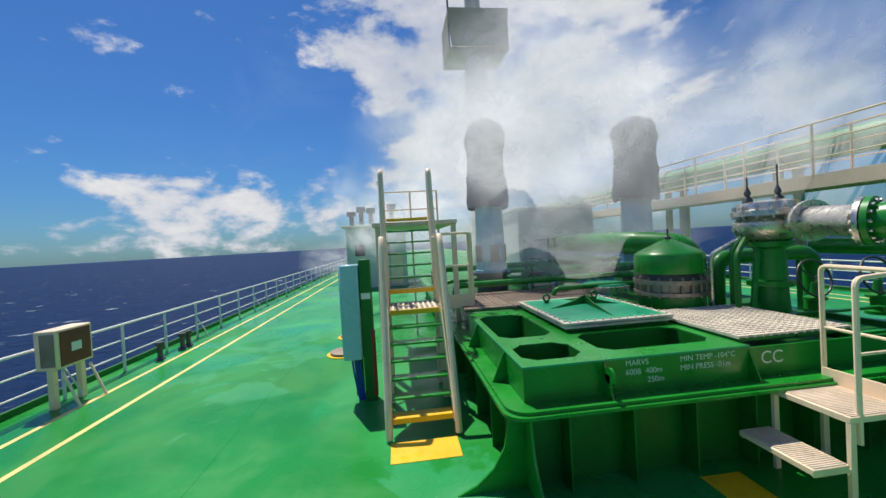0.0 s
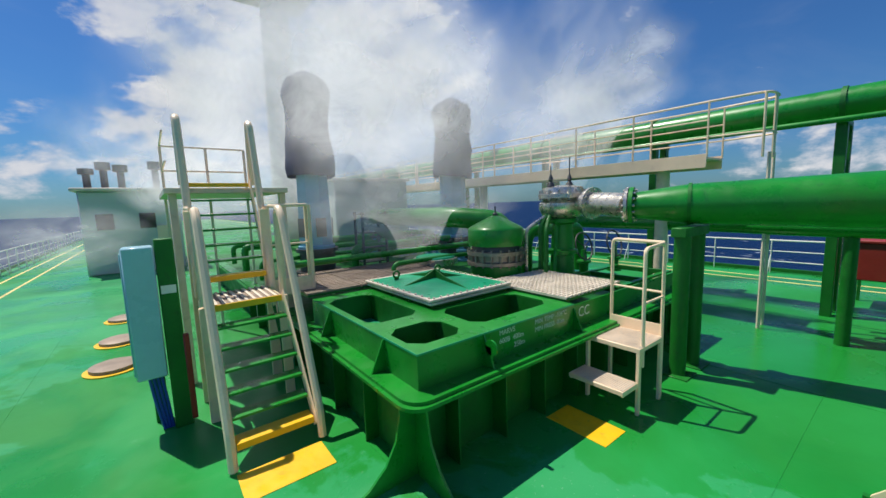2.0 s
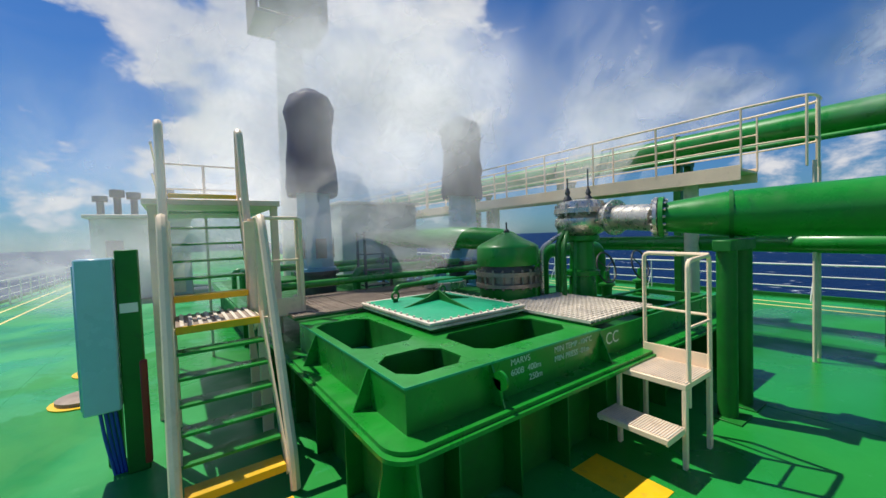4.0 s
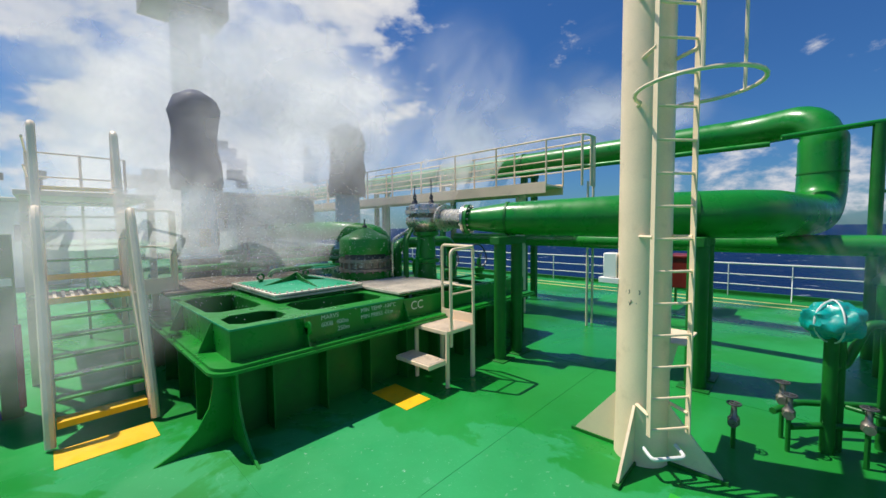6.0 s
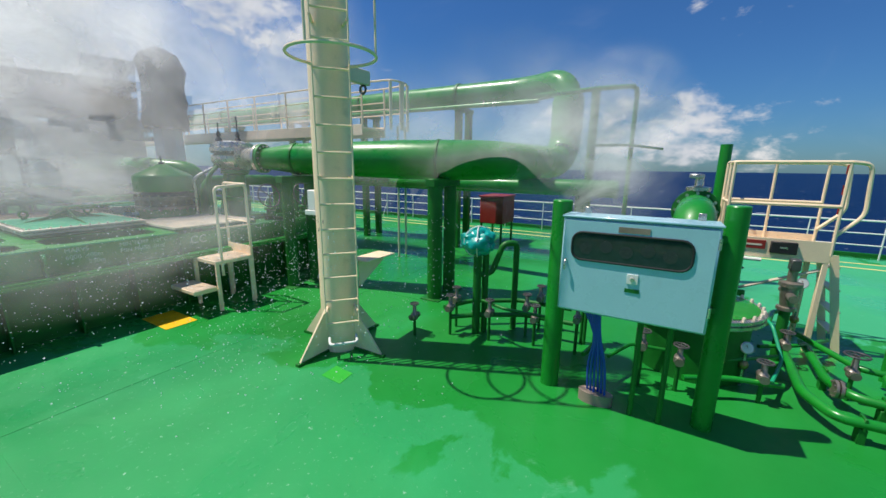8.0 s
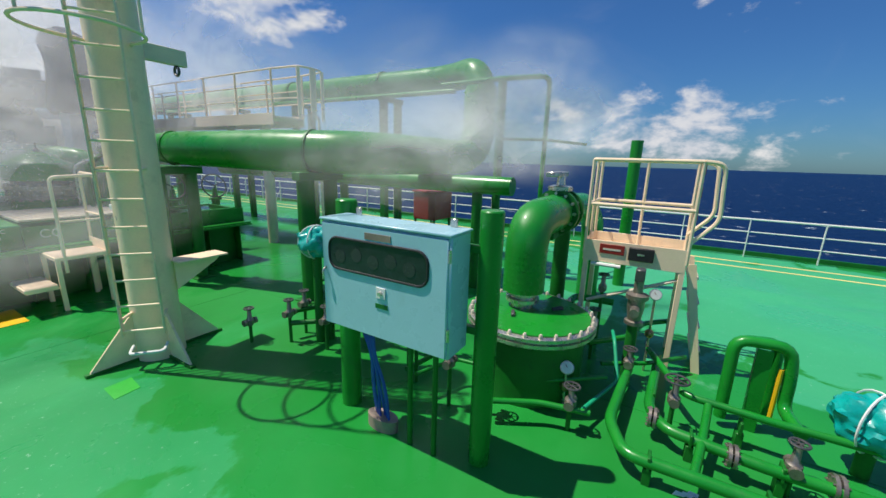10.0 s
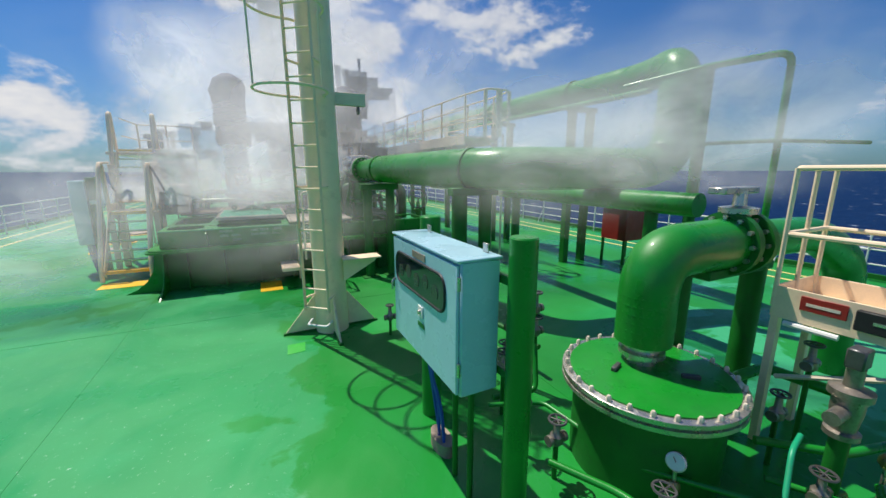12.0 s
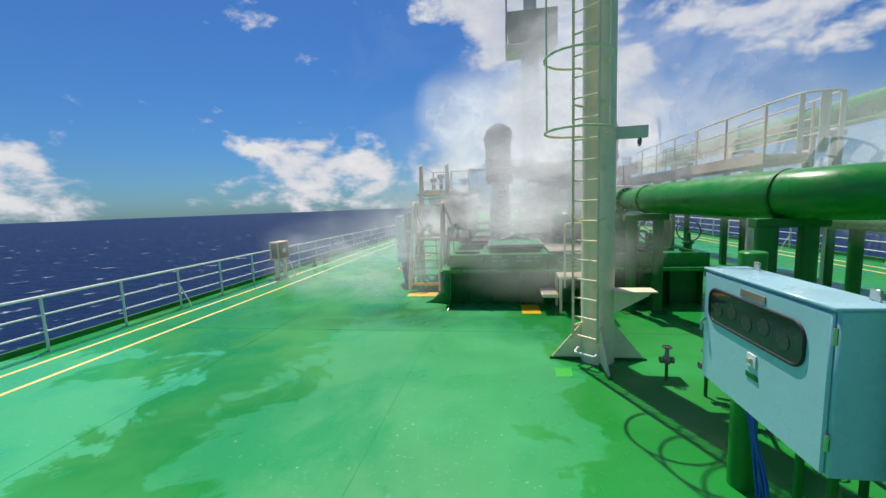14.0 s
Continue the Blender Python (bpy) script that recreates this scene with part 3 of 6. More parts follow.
part("cap", lathe(B(), vc, [(0.50, 1.86), (0.535, 1.862), (0.545, 1.88), (0.54, 2.16), (0.53, 2.18), (0.49, 2.215), (0.12, 2.40), (0.06, 2.42), (0.01, 2.425)], 14), GREEN, V)
part("stem", sweep(B(), [(vc[0], vc[1], 2.42), (vc[0], vc[1], 2.60)], 0.015, 8), DARKSTEEL, V)
part("stem_nut", lathe(B(), (vc[0], vc[1], 2.42), [(0.05, 0), (0.05, 0.04), (0.03, 0.06)], 8), DARKSTEEL, V)

# low round manway cover behind the lid
M = thing("manway_cover", (2.25, 13.45, 1.34), "low round manway cover, green with a bare bolted rim", "hatch")
part("rim", lathe(B(), (2.25, 13.45, 1.34), [(0.5, 0), (0.5, 0.13), (0.46, 0.14)], 28), STEEL, M)
part("cover", lathe(B(), (2.25, 13.45, 1.48), [(0.45, 0), (0.43, 0.03), (0.05, 0.05)], 28), GREEN_LID, M)

# ---- deep-well pump motors under canvas ----
def pump(x, y, z, top, label):
    p = thing("deepwell_pump", (x, y, z), label, "pump", "deep-well cargo pumps")
    part("base_flange", lathe(B(), (x, y, z), [(0.55, 0), (0.55, 0.1), (0.42, 0.1), (0.42, 0.55), (0.5, 0.56), (0.5, 0.64)], 28), DARKSTEEL, p)
    bm = lathe(B(), (x, y, z + 0.64), [(0.46, 0), (0.46, 0.06), (0.41, 0.08), (0.37, 1.75), (0.45, 1.8), (0.45, 1.86)], 8)
    part("lantern", bm, BLUEPUMP, p)
    for a in (200, 270, 340):
        q = radians(a)
        d = Vector((math.cos(q), math.sin(q), 0))
        s = d.cross(Vector((0, 0, 1)))
        o = Vector((x, y, z + 1.15)) + d * 0.395
        part("inspection_opening", prism(B(), [o + s * .12 + Vector((0, 0, -.22)), o - s * .12 + Vector((0, 0, -.22)), o - s * .12 + Vector((0, 0, .22)), o + s * .12 + Vector((0, 0, .22))], d * 0.02), DARKSTEEL, p)
    # canvas hood: a creased, lumpy sleeve with a shoulder
    bm = B()
    rnd = random.Random(int(x * 10))
    seg, rows = 26, 13
    z0 = z + 2.35
    grid = []
    for j in range(rows):
        u = j / (rows - 1)
        r = 0.50 + 0.05 * math.sin(u * 9) + (0.03 if u < 0.1 else 0)
        if u > 0.82:
            r *= math.sqrt(max(0.02, 1 - ((u - 0.82) / 0.19) ** 2))
        zz = z0 + (top - z0) * u
        ring = []
        for k in range(seg):
            a = 2 * math.pi * k / seg
            w = 1 + 0.07 * noise.noise(Vector((math.cos(a) * 2 + x, math.sin(a) * 2, u * 5))) + 0.03 * math.sin(a * 7 + u * 3)
            if 0.25 < u < 0.8:
                w += 0.22 * max(0, math.cos(a - radians(200 if x < 2 else -20))) ** 6
            ring.append(bm.verts.new((x + r * w * math.cos(a), y + r * w * math.sin(a), zz + (0.1 * noise.noise(Vector((a, x, 1))) if j == 0 else 0))))
        grid.append(ring)
    for A, C in zip(grid, grid[1:]):
        for k in range(seg):
            bm.faces.new((A[k], A[(k + 1) % seg], C[(k + 1) % seg], C[k]))
    bm.faces.new(grid[-1])
    part("canvas_hood", bm, TARP, p, "dark navy canvas hood lashed over the motor")
    return p


pump(0.38, 15.8, 1.07, 5.80, "tall pale blue cargo pump hooded in navy canvas")
pump(4.25, 15.2, 1.07, 5.60, "tall pale blue cargo pump under a lumpy navy hood")

# ---- safety valve and the big vent line ----
PD = Vector((0.32, -1.0, 0)).normalized()
P0 = Vector((3.42, 9.60, 2.56))
VL = thing("vent_line", (3.2, 8.74, 0), "wide green vent pipe on posts, looping up and back", "pipe")
low = [P0, P0 + PD * 0.35, P0 + PD * 0.78, P0 + PD * 2.2, P0 + PD * 3.0]
rad = [0.20, 0.245, 0.30, 0.335, 0.36]
bend = rounded([P0 + PD * 3.0, Vector((4.82, 5.30, 2.56)), Vector((8.00, 4.62, 2.56)), Vector((8.00, 4.62, 4.44)), Vector((8.60, 5.75, 4.44)), Vector((8.62, 40.0, 4.46))], 0.80, 8)
part("main_pipe", sweep(B(), low + bend[1:], rad + [0.36] * 20 + [0.31] * (len(bend) - 21), 28), GREEN, VL)
for p, r in ((P0 + PD * 0.78, 0.315), (P0 + PD * 3.70, 0.375)):
    part("pipe_clamp", lathe(B(), p - PD * 0.02, [(r, 0), (r, 0.045)], 28, PD), GREEN_DARK, VL)
part("weld_ring", lathe(B(), (8.00, 4.62, 3.35), [(0.37, 0), (0.372, 0.015), (0.37, 0.03)], 28), GREEN_DARK, VL)
flange_parts("flange", VL, P0, PD, 0.29, 0.06, 14, GREEN, "green bolted flange with pale bolt heads")
for bx, by, w in ((3.31, 8.80, 0.11), (3.86, 8.80, 0.11), (4.24, 5.96, 0.14), (4.78, 5.96, 0.12)):
    part("support_post", sweep(B(), [(bx, by, 0), (bx, by, 2.10)], w, 16), GREEN_DARK, VL)
    part("foot_plate", box(B(), bx - 0.2, bx + 0.2, by - 0.2, by + 0.2, 0.0, 0.02, 0.004), GREEN_DARK, VL)
for ax, bx, y in ((3.14, 4.05, 8.80), (4.05, 5.0, 5.96)):
    part("saddle_beam", box(B(), ax, bx, y - 0.10, y + 0.10, 2.09, 2.23, 0.01), GREEN_DARK, VL)
for y, x in ((7.85, 8.6), (11.5, 8.6), (15.2, 8.6), (19.5, 8.6)):
    for dx in (-0.02, 0.62):
        part("support_post", box(B(), x + dx - 0.09, x + dx + 0.09, y - 0.09, y + 0.09, 0, 4.05, 0.01), GREEN_DARK, VL)
    part("pipe_clamp", lathe(B(), (x, y - 0.04, 4.44), [(0.34, 0), (0.34, 0.08)], 24, (0, 1, 0)), GREEN_DARK, VL)
    part("bracket", box(B(), x - 0.16, x + 0.80, y - 0.08, y + 0.08, 4.03, 4.15, 0.008), GREEN_DARK, VL)
part("side_pipe", sweep(B(), rounded([(8.22, 5.4, 4.08), (8.26, 40, 4.11)], 0.2), 0.06, 10), GREEN, VL)

LP = thing("lower_pipe", (6.6, 7.5, 0), "lower green deck pipe carried on round posts", "pipe")
part("pipe", sweep(B(), rounded([(6.55, 3.2, 2.05), (6.55, 8.2, 2.05), (6.9, 9.4, 2.05), (6.9, 13, 2.05)], 0.4), 0.17, 18), GREEN, LP)
for y in (3.9, 7.4):
    part("support_post", sweep(B(), [(6.55, y, 0), (6.55, y, 1.9)], 0.10, 14), GREEN_DARK, LP)

SV = thing("safety_valve", (3.69, 11.1, 0.93), "weathered stainless safety valve with pilot spindles on a green stand pipe", "valve")
sc = Vector((3.69, 11.10, 0))
part("stand_pipe", lathe(B(), sc, [(0.34, 0.93), (0.34, 1.2), (0.24, 1.22), (0.22, 1.6), (0.30, 1.62), (0.30, 1.7), (0.22, 1.72), (0.20, 2.2), (0.30, 2.24), (0.30, 2.32)], 24), GREEN, SV)
part("valve_body", lathe(B(), sc, [(0.26, 2.32), (0.40, 2.40), (0.46, 2.52), (0.45, 2.62), (0.36, 2.70), (0.47, 2.72), (0.47, 2.80), (0.40, 2.82), (0.38, 2.92), (0.20, 2.96)], 26), STEEL, SV)
stud = None
for k in range(14):
    q = 2 * math.pi * k / 14
    if stud is None:
        stud = part("stud", lathe(B(), sc + Vector((0.43, 0, 2.68)), [(0.022, 0), (0.022, 0.2)], 6), STEEL, SV)
    else:
        o = stud.copy()
        scene.collection.objects.link(o)
        o.location = (0.43 * (math.cos(q) - 1), 0.43 * math.sin(q), 0)
for dx, dy, h in ((0.08, -0.1, 0.56), (-0.24, 0.1, 0.40)):
    part("spindle", lathe(B(), sc + Vector((dx, dy, 2.94)), [(0.08, 0), (0.06, 0.06), (0.03, 0.1), (0.05, 0.14), (0.03, 0.2), (0.012, 0.24), (0.012, h)], 12), DARKSTEEL, SV)
o0 = sc + Vector((0.0, -0.34, 2.62))
bm = sweep(B(), [o0, o0 + (P0 - o0) * 0.25, o0 + (P0 - o0) * 0.5, P0 - PD * 0.06], [0.16, 0.2, 0.2, 0.2], 22)
part("outlet_pipe", bm, STEEL, SV, "bare steel outlet pipe")
flange_parts("outlet_flange", SV, o0 + (P0 - o0) * 0.3, P0 - o0, 0.29, 0.05, 12, STEEL)
flange_parts("outlet_flange", SV, P0 - PD * 0.07, PD, 0.29, 0.05, 14, STEEL)

for dx, dy, r in ((-0.55, 0.1, 0.05), (-0.8, 0.25, 0.035), (-0.72, -0.15, 0.04)):
    part("pilot_line", sweep(B(), rounded([sc + Vector((dx, dy, 0.93)), sc + Vector((dx, dy, 2.0 + r * 4)), sc + Vector((-0.3, 0.05, 2.3 + r * 4))], 0.12), r, 8), GREEN_DARK if r > 0.036 else STEEL, SV)
part("side_brace", prism(B(), [sc + Vector((-0.62, -0.2, 0.93)), sc + Vector((-0.52, -0.2, 0.93)), sc + Vector((-0.22, -0.05, 2.25)), sc + Vector((-0.30, -0.05, 2.25))], (0, 0.03, 0)), GREEN, SV)

# ---- hand-wheel valves on the trunk ----
def wheel_valve(x, y, z, r, lean, label, mat=GREEN):
    w = thing("wheel_valve", (x, y, z), label, "valve", "hand-wheel valves")
    part("bonnet", lathe(B(), (x, y, z), [(0.16, 0), (0.16, 0.05), (0.09, 0.07), (0.10, 0.25), (0.15, 0.27), (0.15, 0.31), (0.07, 0.34), (0.05, 0.55)], 16), mat, w)
    m = Matrix.Translation((x, y, z + 0.62)) @ Euler((radians(lean), 0, 0)).to_matrix().to_4x4()
    bm = B()
    sweep(bm, [m @ Vector(p) for p in ring_pts((0, 0, 0), r, 24)], 0.018, 8, True)
    for k in range(3):
        q = 2 * math.pi * k / 3 + 0.4
        sweep(bm, [m @ Vector((0, 0, 0)), m @ Vector((r * math.cos(q), r * math.sin(q), 0))], 0.012, 6)
    part("hand_wheel", bm, DARKSTEEL, w)
    part("stem", sweep(B(), [(x, y, z + 0.5), m @ Vector((0, 0, 0.08))], 0.02, 8), STEEL, w)
    return w


wheel_valve(4.55, 11.15, 1.05, 0.30, 75, "green gate valve with a black upright hand wheel")
wheel_valve(5.45, 10.95, 1.05, 0.30, 75, "green gate valve with a black upright hand wheel")
CP = thing("cargo_pipe", (2.6, 12.9, 1.1), "curved green cargo pipe rising from the trunk", "pipe")
part("pipe", sweep(B(), rounded([(3.6, 12.6, 1.1), (3.6, 12.6, 2.25), (2.9, 13.6, 2.35), (2.9, 17.5, 2.35)], 0.4, 6), 0.24, 20), GREEN, CP)
part("pipe", sweep(B(), rounded([(3.3, 11.7, 1.02), (3.3, 11.7, 2.05), (5.2, 11.7, 2.05), (5.2, 11.7, 1.02)], 0.3, 6), 0.13, 16), GREEN, CP)

# ---- two-flight ladder stair ----
S = thing("stairway", (-1.95, 11.4, 0), "cream steel ship's ladder in two steep flights with yellow-edged treads", "stairs")
sx0, sx1 = -2.31, -1.50


def flight(y0, z0, y1, z1, n, top_h):
    for x in (sx0 - 0.02, sx1 + 0.02):
        d = Vector((0, y1 - y0, z1 - z0)).normalized()
        nrm = Vector((0, -d.z, d.y))
        a, c = Vector((x, y0, z0)), Vector((x, y1, z1))
        part("stringer", prism(B(), [a - nrm * 0.085 - d * 0.12, a + nrm * 0.085 - d * 0.12, c + nrm * 0.085 + d * 0.05, c - nrm * 0.085 + d * 0.05], (0.014, 0, 0)), BEIGE, S)
    for i in range(n + 1):
        u = i / n
        y, z = y0 + (y1 - y0) * u, z0 + (z1 - z0) * u
        if i == n:
            break
        end_tread = i == 0
        part("tread", box(B(), sx0, sx1, y - 0.07, y + 0.13, z - 0.03, z, 0.004), YELLOW if end_tread else GREEN, S)
        if end_tread:
            part("tread_edge", box(B(), sx0, sx1, y - 0.082, y - 0.071, z - 0.07, z + 0.004, 0.002), YELLOW, S)


flight(10.95, 0.26, 11.88, 1.53, 6, 1.0)
flight(12.70, 1.78, 13.30, 3.08, 6, 1.0)
part("platform", box(B(), sx0, sx1, 11.88, 12.76, 1.50, 1.53, 0.004), GRATE_BROWN, S)
for x in np.linspace(sx0 + 0.06, sx1 - 0.06, 9):
    part("platform_bar", box(B(), x - 0.018, x + 0.018, 11.91, 12.74, 1.532, 1.548, 0), GRATE, S)
part("platform_edge", box(B(), sx0, sx1, 11.85, 11.88, 1.47, 1.55, 0.004), YELLOW, S)
part("upper_edge", box(B(), sx0, sx1, 13.28, 13.32, 3.05, 3.11, 0.004), YELLOW, S)
for x in (sx0 - 0.06, sx1 + 0.06):
    part("handrail", sweep(B(), rounded([(x, 10.80, 0.03), (x, 10.84, 0.35), (x, 11.80, 2.60), (x, 11.92, 2.72), (x, 12.02, 2.62), (x, 12.02, 1.53)], 0.08), 0.048, 8), BEIGE, S)
    part("handrail", sweep(B(), rounded([(x, 12.62, 1.53), (x, 12.66, 1.95), (x, 13.16, 3.98), (x, 13.28, 4.04), (x, 13.36, 3.08)], 0.08), 0.05, 8), BEIGE, S)
    part("post", box(B(), x - 0.07, x + 0.07, 12.70, 12.76, 0, 2.70, 0.006), BEIGE, S)
    part("post", box(B(), x - 0.06, x + 0.06, 12.02, 12.08, 0, 1.50, 0.006), BEIGE, S)
    part("brace", sweep(B(), [(x, 12.08, 0.35), (x, 12.70, 1.40)], 0.022, 8), GREEN_DARK, S)
    part("knee_plate", prism(B(), [(x - 0.01, 12.08, 1.50), (x - 0.01, 12.70, 1.50), (x - 0.01, 12.70, 1.18)], (0.016, 0, 0)), BEIGE, S)
# guard beside the platform
gx = sx1 + 0.10
part("guard_rail", sweep(B(), rounded([(gx, 12.0, 2.72), (gx + 0.02, 12.7, 2.74), (gx + 0.62, 12.75, 2.74), (gx + 0.62, 12.75, 1.34)], 0.05), 0.024, 8), BEIGE, S)
part("guard_rail", sweep(B(), [(gx, 12.75, 2.14), (gx + 0.62, 12.75, 2.14)], 0.016, 8), BEIGE, S)
part("guard_panel", box(B(), gx - 0.02, gx + 0.64, 12.74, 12.755, 1.34, 1.60, 0.003), BEIGE, S)
for x in (gx, gx + 0.62):
    part("guard_post", box(B(), x - 0.05, x + 0.05, 12.77, 12.82, 1.32, 2.74, 0.004), BEIGE, S)
part("guard_rail", sweep(B(), rounded([(sx0 - 0.1, 12.0, 2.72), (sx0 - 0.1, 12.7, 2.74)], 0.05), 0.024, 8), BEIGE, S)
part("kick_plate", box(B(), sx0 - 0.07, sx0 - 0.055, 11.9, 12.7, 1.53, 1.72, 0.003), BEIGE, S)
UP = thing("upper_landing", (-1.95, 14.0, 3.0), "raised cream walkway landing at the head of the stair", "platform")
part("landing_floor", box(B(), -2.6, -0.9, 13.32, 16.5, 2.96, 3.04, 0.006), BEIGE_DIM, UP)
for x in (-2.5, -1.7, -0.95):
    part("post", box(B(), x - 0.025, x + 0.025, 16.4, 16.45, 0, 4.05, 0.004), BEIGE_DIM, UP)
for x in (-2.5, -0.95):
    part("leg", box(B(), x - 0.05, x + 0.05, 13.5, 13.6, 0, 2.96, 0.004), BEIGE_DIM, UP)
for z in (3.55, 4.05):
    part("rail_bar", sweep(B(), rounded([(-2.5, 14.6, z), (-2.5, 16.43, z), (-0.95, 16.43, z)], 0.1), 0.018, 8), BEIGE_DIM, UP)

# painted landing pads on the deck
for x0, x1, y0, y1, lab in ((-2.35, -1.48, 10.28, 10.75, "yellow landing pad painted before the tall stair"), (0.87, 1.31, 8.59, 9.36, "yellow landing pad painted beside the step stand")):
    ob = part("landing_pad", box(B(), x0, x1, y0, y1, -0.001, 0.006, 0), YELLOW, None)
    tagged(ob, lab, "floor marking", "yellow landing pads", "structure")

# ---- two-step stand ----
P = thing("step_stand", (1.75, 9.0, 0), "cream steel two-step stand with a square handrail", "step stand")
py0, py1 = 8.645, 9.36
part("lower_step", box(B(), 1.33, 1.70, py0, py1, 0.39, 0.445, 0.006), BEIGE, P)
part("upper_step", box(B(), 1.72, 2.37, py0, py1, 0.80, 0.86, 0.006), BEIGE, P)
for x0, x1, z in ((1.35, 1.68, 0.446), (1.74, 2.35, 0.861)):
    n = 26
    bar = None
    for i in range(n):
        y = py0 + 0.02 + i * (py1 - py0 - 0.04) / (n - 1)
        if bar is None:
            bar, by0 = part("tread_bar", box(B(), x0, x1, y - 0.006, y + 0.006, z, z + 0.008, 0), GRATE, P), y
        else:
            o = bar.copy()
            scene.collection.objects.link(o)
            o.location.y = y - by0
for y in (py0 + 0.02, py1 - 0.02):
    part("leg", box(B(), 1.72, 1.78, y - 0.02, y + 0.02, 0, 0.80, 0.004), BEIGE, P)
    part("leg", box(B(), 2.31, 2.37, y - 0.02, y + 0.02, 0, 0.80, 0.004), BEIGE, P)
    part("step_bracket", box(B(), 1.35, 1.73, y - 0.012, y + 0.012, 0.37, 0.40, 0.002), BEIGE, P)
part("toe_board", box(B(), 2.36, 2.375, py0, py1, 0.86, 1.02, 0.003), BEIGE, P)
y = py0 + 0.02
part("handrail", sweep(B(), rounded([(1.84, y, 0.6), (1.84, y, 2.07), (2.37, y, 2.10), (2.37, y, 0.03)], 0.08), 0.024, 8), BEIGE, P)
part("handrail", sweep(B(), rounded([(2.37, y, 2.10), (2.39, py1, 2.11), (2.39, py1, 0.03)], 0.07), 0.024, 8), BEIGE, P)
part("handrail", sweep(B(), [(2.37, y, 1.45), (2.39, py1, 1.45)], 0.016, 8), BEIGE, P)
part("handrail", sweep(B(), [(1.84, y, 1.40), (2.37, y, 1.40)], 0.016, 8), BEIGE, P)


# ---- ladder mast ----
MC = Vector((1.93, 6.05, 0))
K = thing("ladder_mast", tuple(MC), "cream steel mast with hooped ladder and flared foot fins", "mast")
part("column", lathe(B(), MC, [(0.26, 0.0), (0.25, 0.5), (0.235, 7.5), (0.235, 7.6)], 28), BEIGE, K)
for a in (180, 270, 0, 90):
    d = Vector((math.cos(radians(a)), math.sin(radians(a)), 0))
    prof = [(0.2, 0.0), (0.72, 0.0), (0.70, 0.05), (0.24, 0.62), (0.2, 0.62)]
    bm = prism(B(), [MC + d * r + Vector((0, 0, h)) for r, h in prof], d.cross(Vector((0, 0, 1))) * 0.025)
    part("foot_fin", bm, BEIGE, K)
    bm = prism(B(), [MC + d * r + Vector((0, 0, h)) for r, h in ((0.2, 0.0), (0.75, 0.0), (0.75, 0.035), (0.2, 0.035))], d.cross(Vector((0, 0, 1))) * 0.06)
    part("weld_foot", bm, GREEN_DARK, K)
LA = radians(230)
ld = Vector((math.cos(LA), math.sin(LA), 0))
ls = ld.cross(Vector((0, 0, 1)))
lc = MC + ld * 0.40
for s in (-0.2, 0.2):
    p = lc + ls * s
    part("ladder_rail", prism(B(), [p + ld * 0.03 + Vector((0, 0, 0.42)), p - ld * 0.03 + Vector((0, 0, 0.42)), p - ld * 0.03 + Vector((0, 0, 7.4)), p + ld * 0.03 + Vector((0, 0, 7.4))], ls * 0.012), BEIGE, K)
    for z in (0.62, 2.3, 4.0, 5.8):
        part("standoff", sweep(B(), [p + Vector((0, 0, z)), MC + ls * s * 0.8 + ld * 0.1 + Vector((0, 0, z))], 0.018, 6), BEIGE, K)
rung = None
for i in range(23):
    z = 0.48 + i * 0.3
    if rung is None:
        rung = part("rung", sweep(B(), [lc + ls * 0.2 + Vector((0, 0, z)), lc - ls * 0.2 + Vector((0, 0, z))], 0.013, 8), BEIGE, K)
    else:
        o = rung.copy()
        scene.collection.objects.link(o)
        o.location.z = i * 0.3
for z in (3.56, 4.56, 5.56, 6.56):
    hc = lc + ld * 0.22
    q = [hc + (ld * math.cos(a) + ls * math.sin(a)) * 0.46 for a in (radians(-150 + i * 300 / 24) for i in range(25))]
    q = [MC + ls * -0.18 + ld * 0.1] + q + [MC + ls * 0.18 + ld * 0.1]
    part("safety_hoop", sweep(B(), [p + Vector((0, 0, z)) for p in q], 0.017, 8), BEIGE, K)
for a in (-90, -35, 35, 90):
    p = lc + ld * 0.22 + (ld * math.cos(radians(a)) + ls * math.sin(radians(a))) * 0.46
    if a in (-90, 35):
        part("hoop_strap", sweep(B(), [p + Vector((0, 0, 3.56)), p + Vector((0, 0, 6.6))], 0.014, 6), BEIGE, K)
e1, e2 = MC + ld * 0.42 + ls * 0.17, MC + ld * 0.42 - ls * 0.17
part("foot_step", sweep(B(), rounded([e1 - ld * 0.14 + Vector((0, 0, 0.24)), e1 + Vector((0, 0, 0.2)), e2 + Vector((0, 0, 0.2)), e2 - ld * 0.14 + Vector((0, 0, 0.24))], 0.05), 0.018, 8), WHITE, K)
# arm with a shackle
part("lifting_arm", box(B(), 2.05, 2.62, 6.0, 6.08, 3.49, 3.67, 0.006), BEIGE_DIM, K)
part("shackle", sweep(B(), ring_pts((2.51, 6.04, 3.43), 0.05, 14, "x"), 0.016, 6, True), DARKSTEEL, K)
# wedge tray and small junction box on the column
bm = prism(B(), [(2.12, 5.86, 1.18), (2.70, 5.86, 1.18), (2.62, 5.86, 1.10), (2.12, 5.86, 0.82)], (0, 0.02, 0))
box(bm, 2.1, 2.70, 5.70, 6.0, 1.18, 1.20, 0.003)
part("bracket_tray", bm, BEIGE, K)
bm = box(B(), 1.80, 1.92, 6.28, 6.42, 1.86, 2.12, 0.01)
box(bm, 1.78, 1.94, 6.25, 6.46, 1.80, 1.86, 0.006)
part("horn_box", bm, WHITE, K)
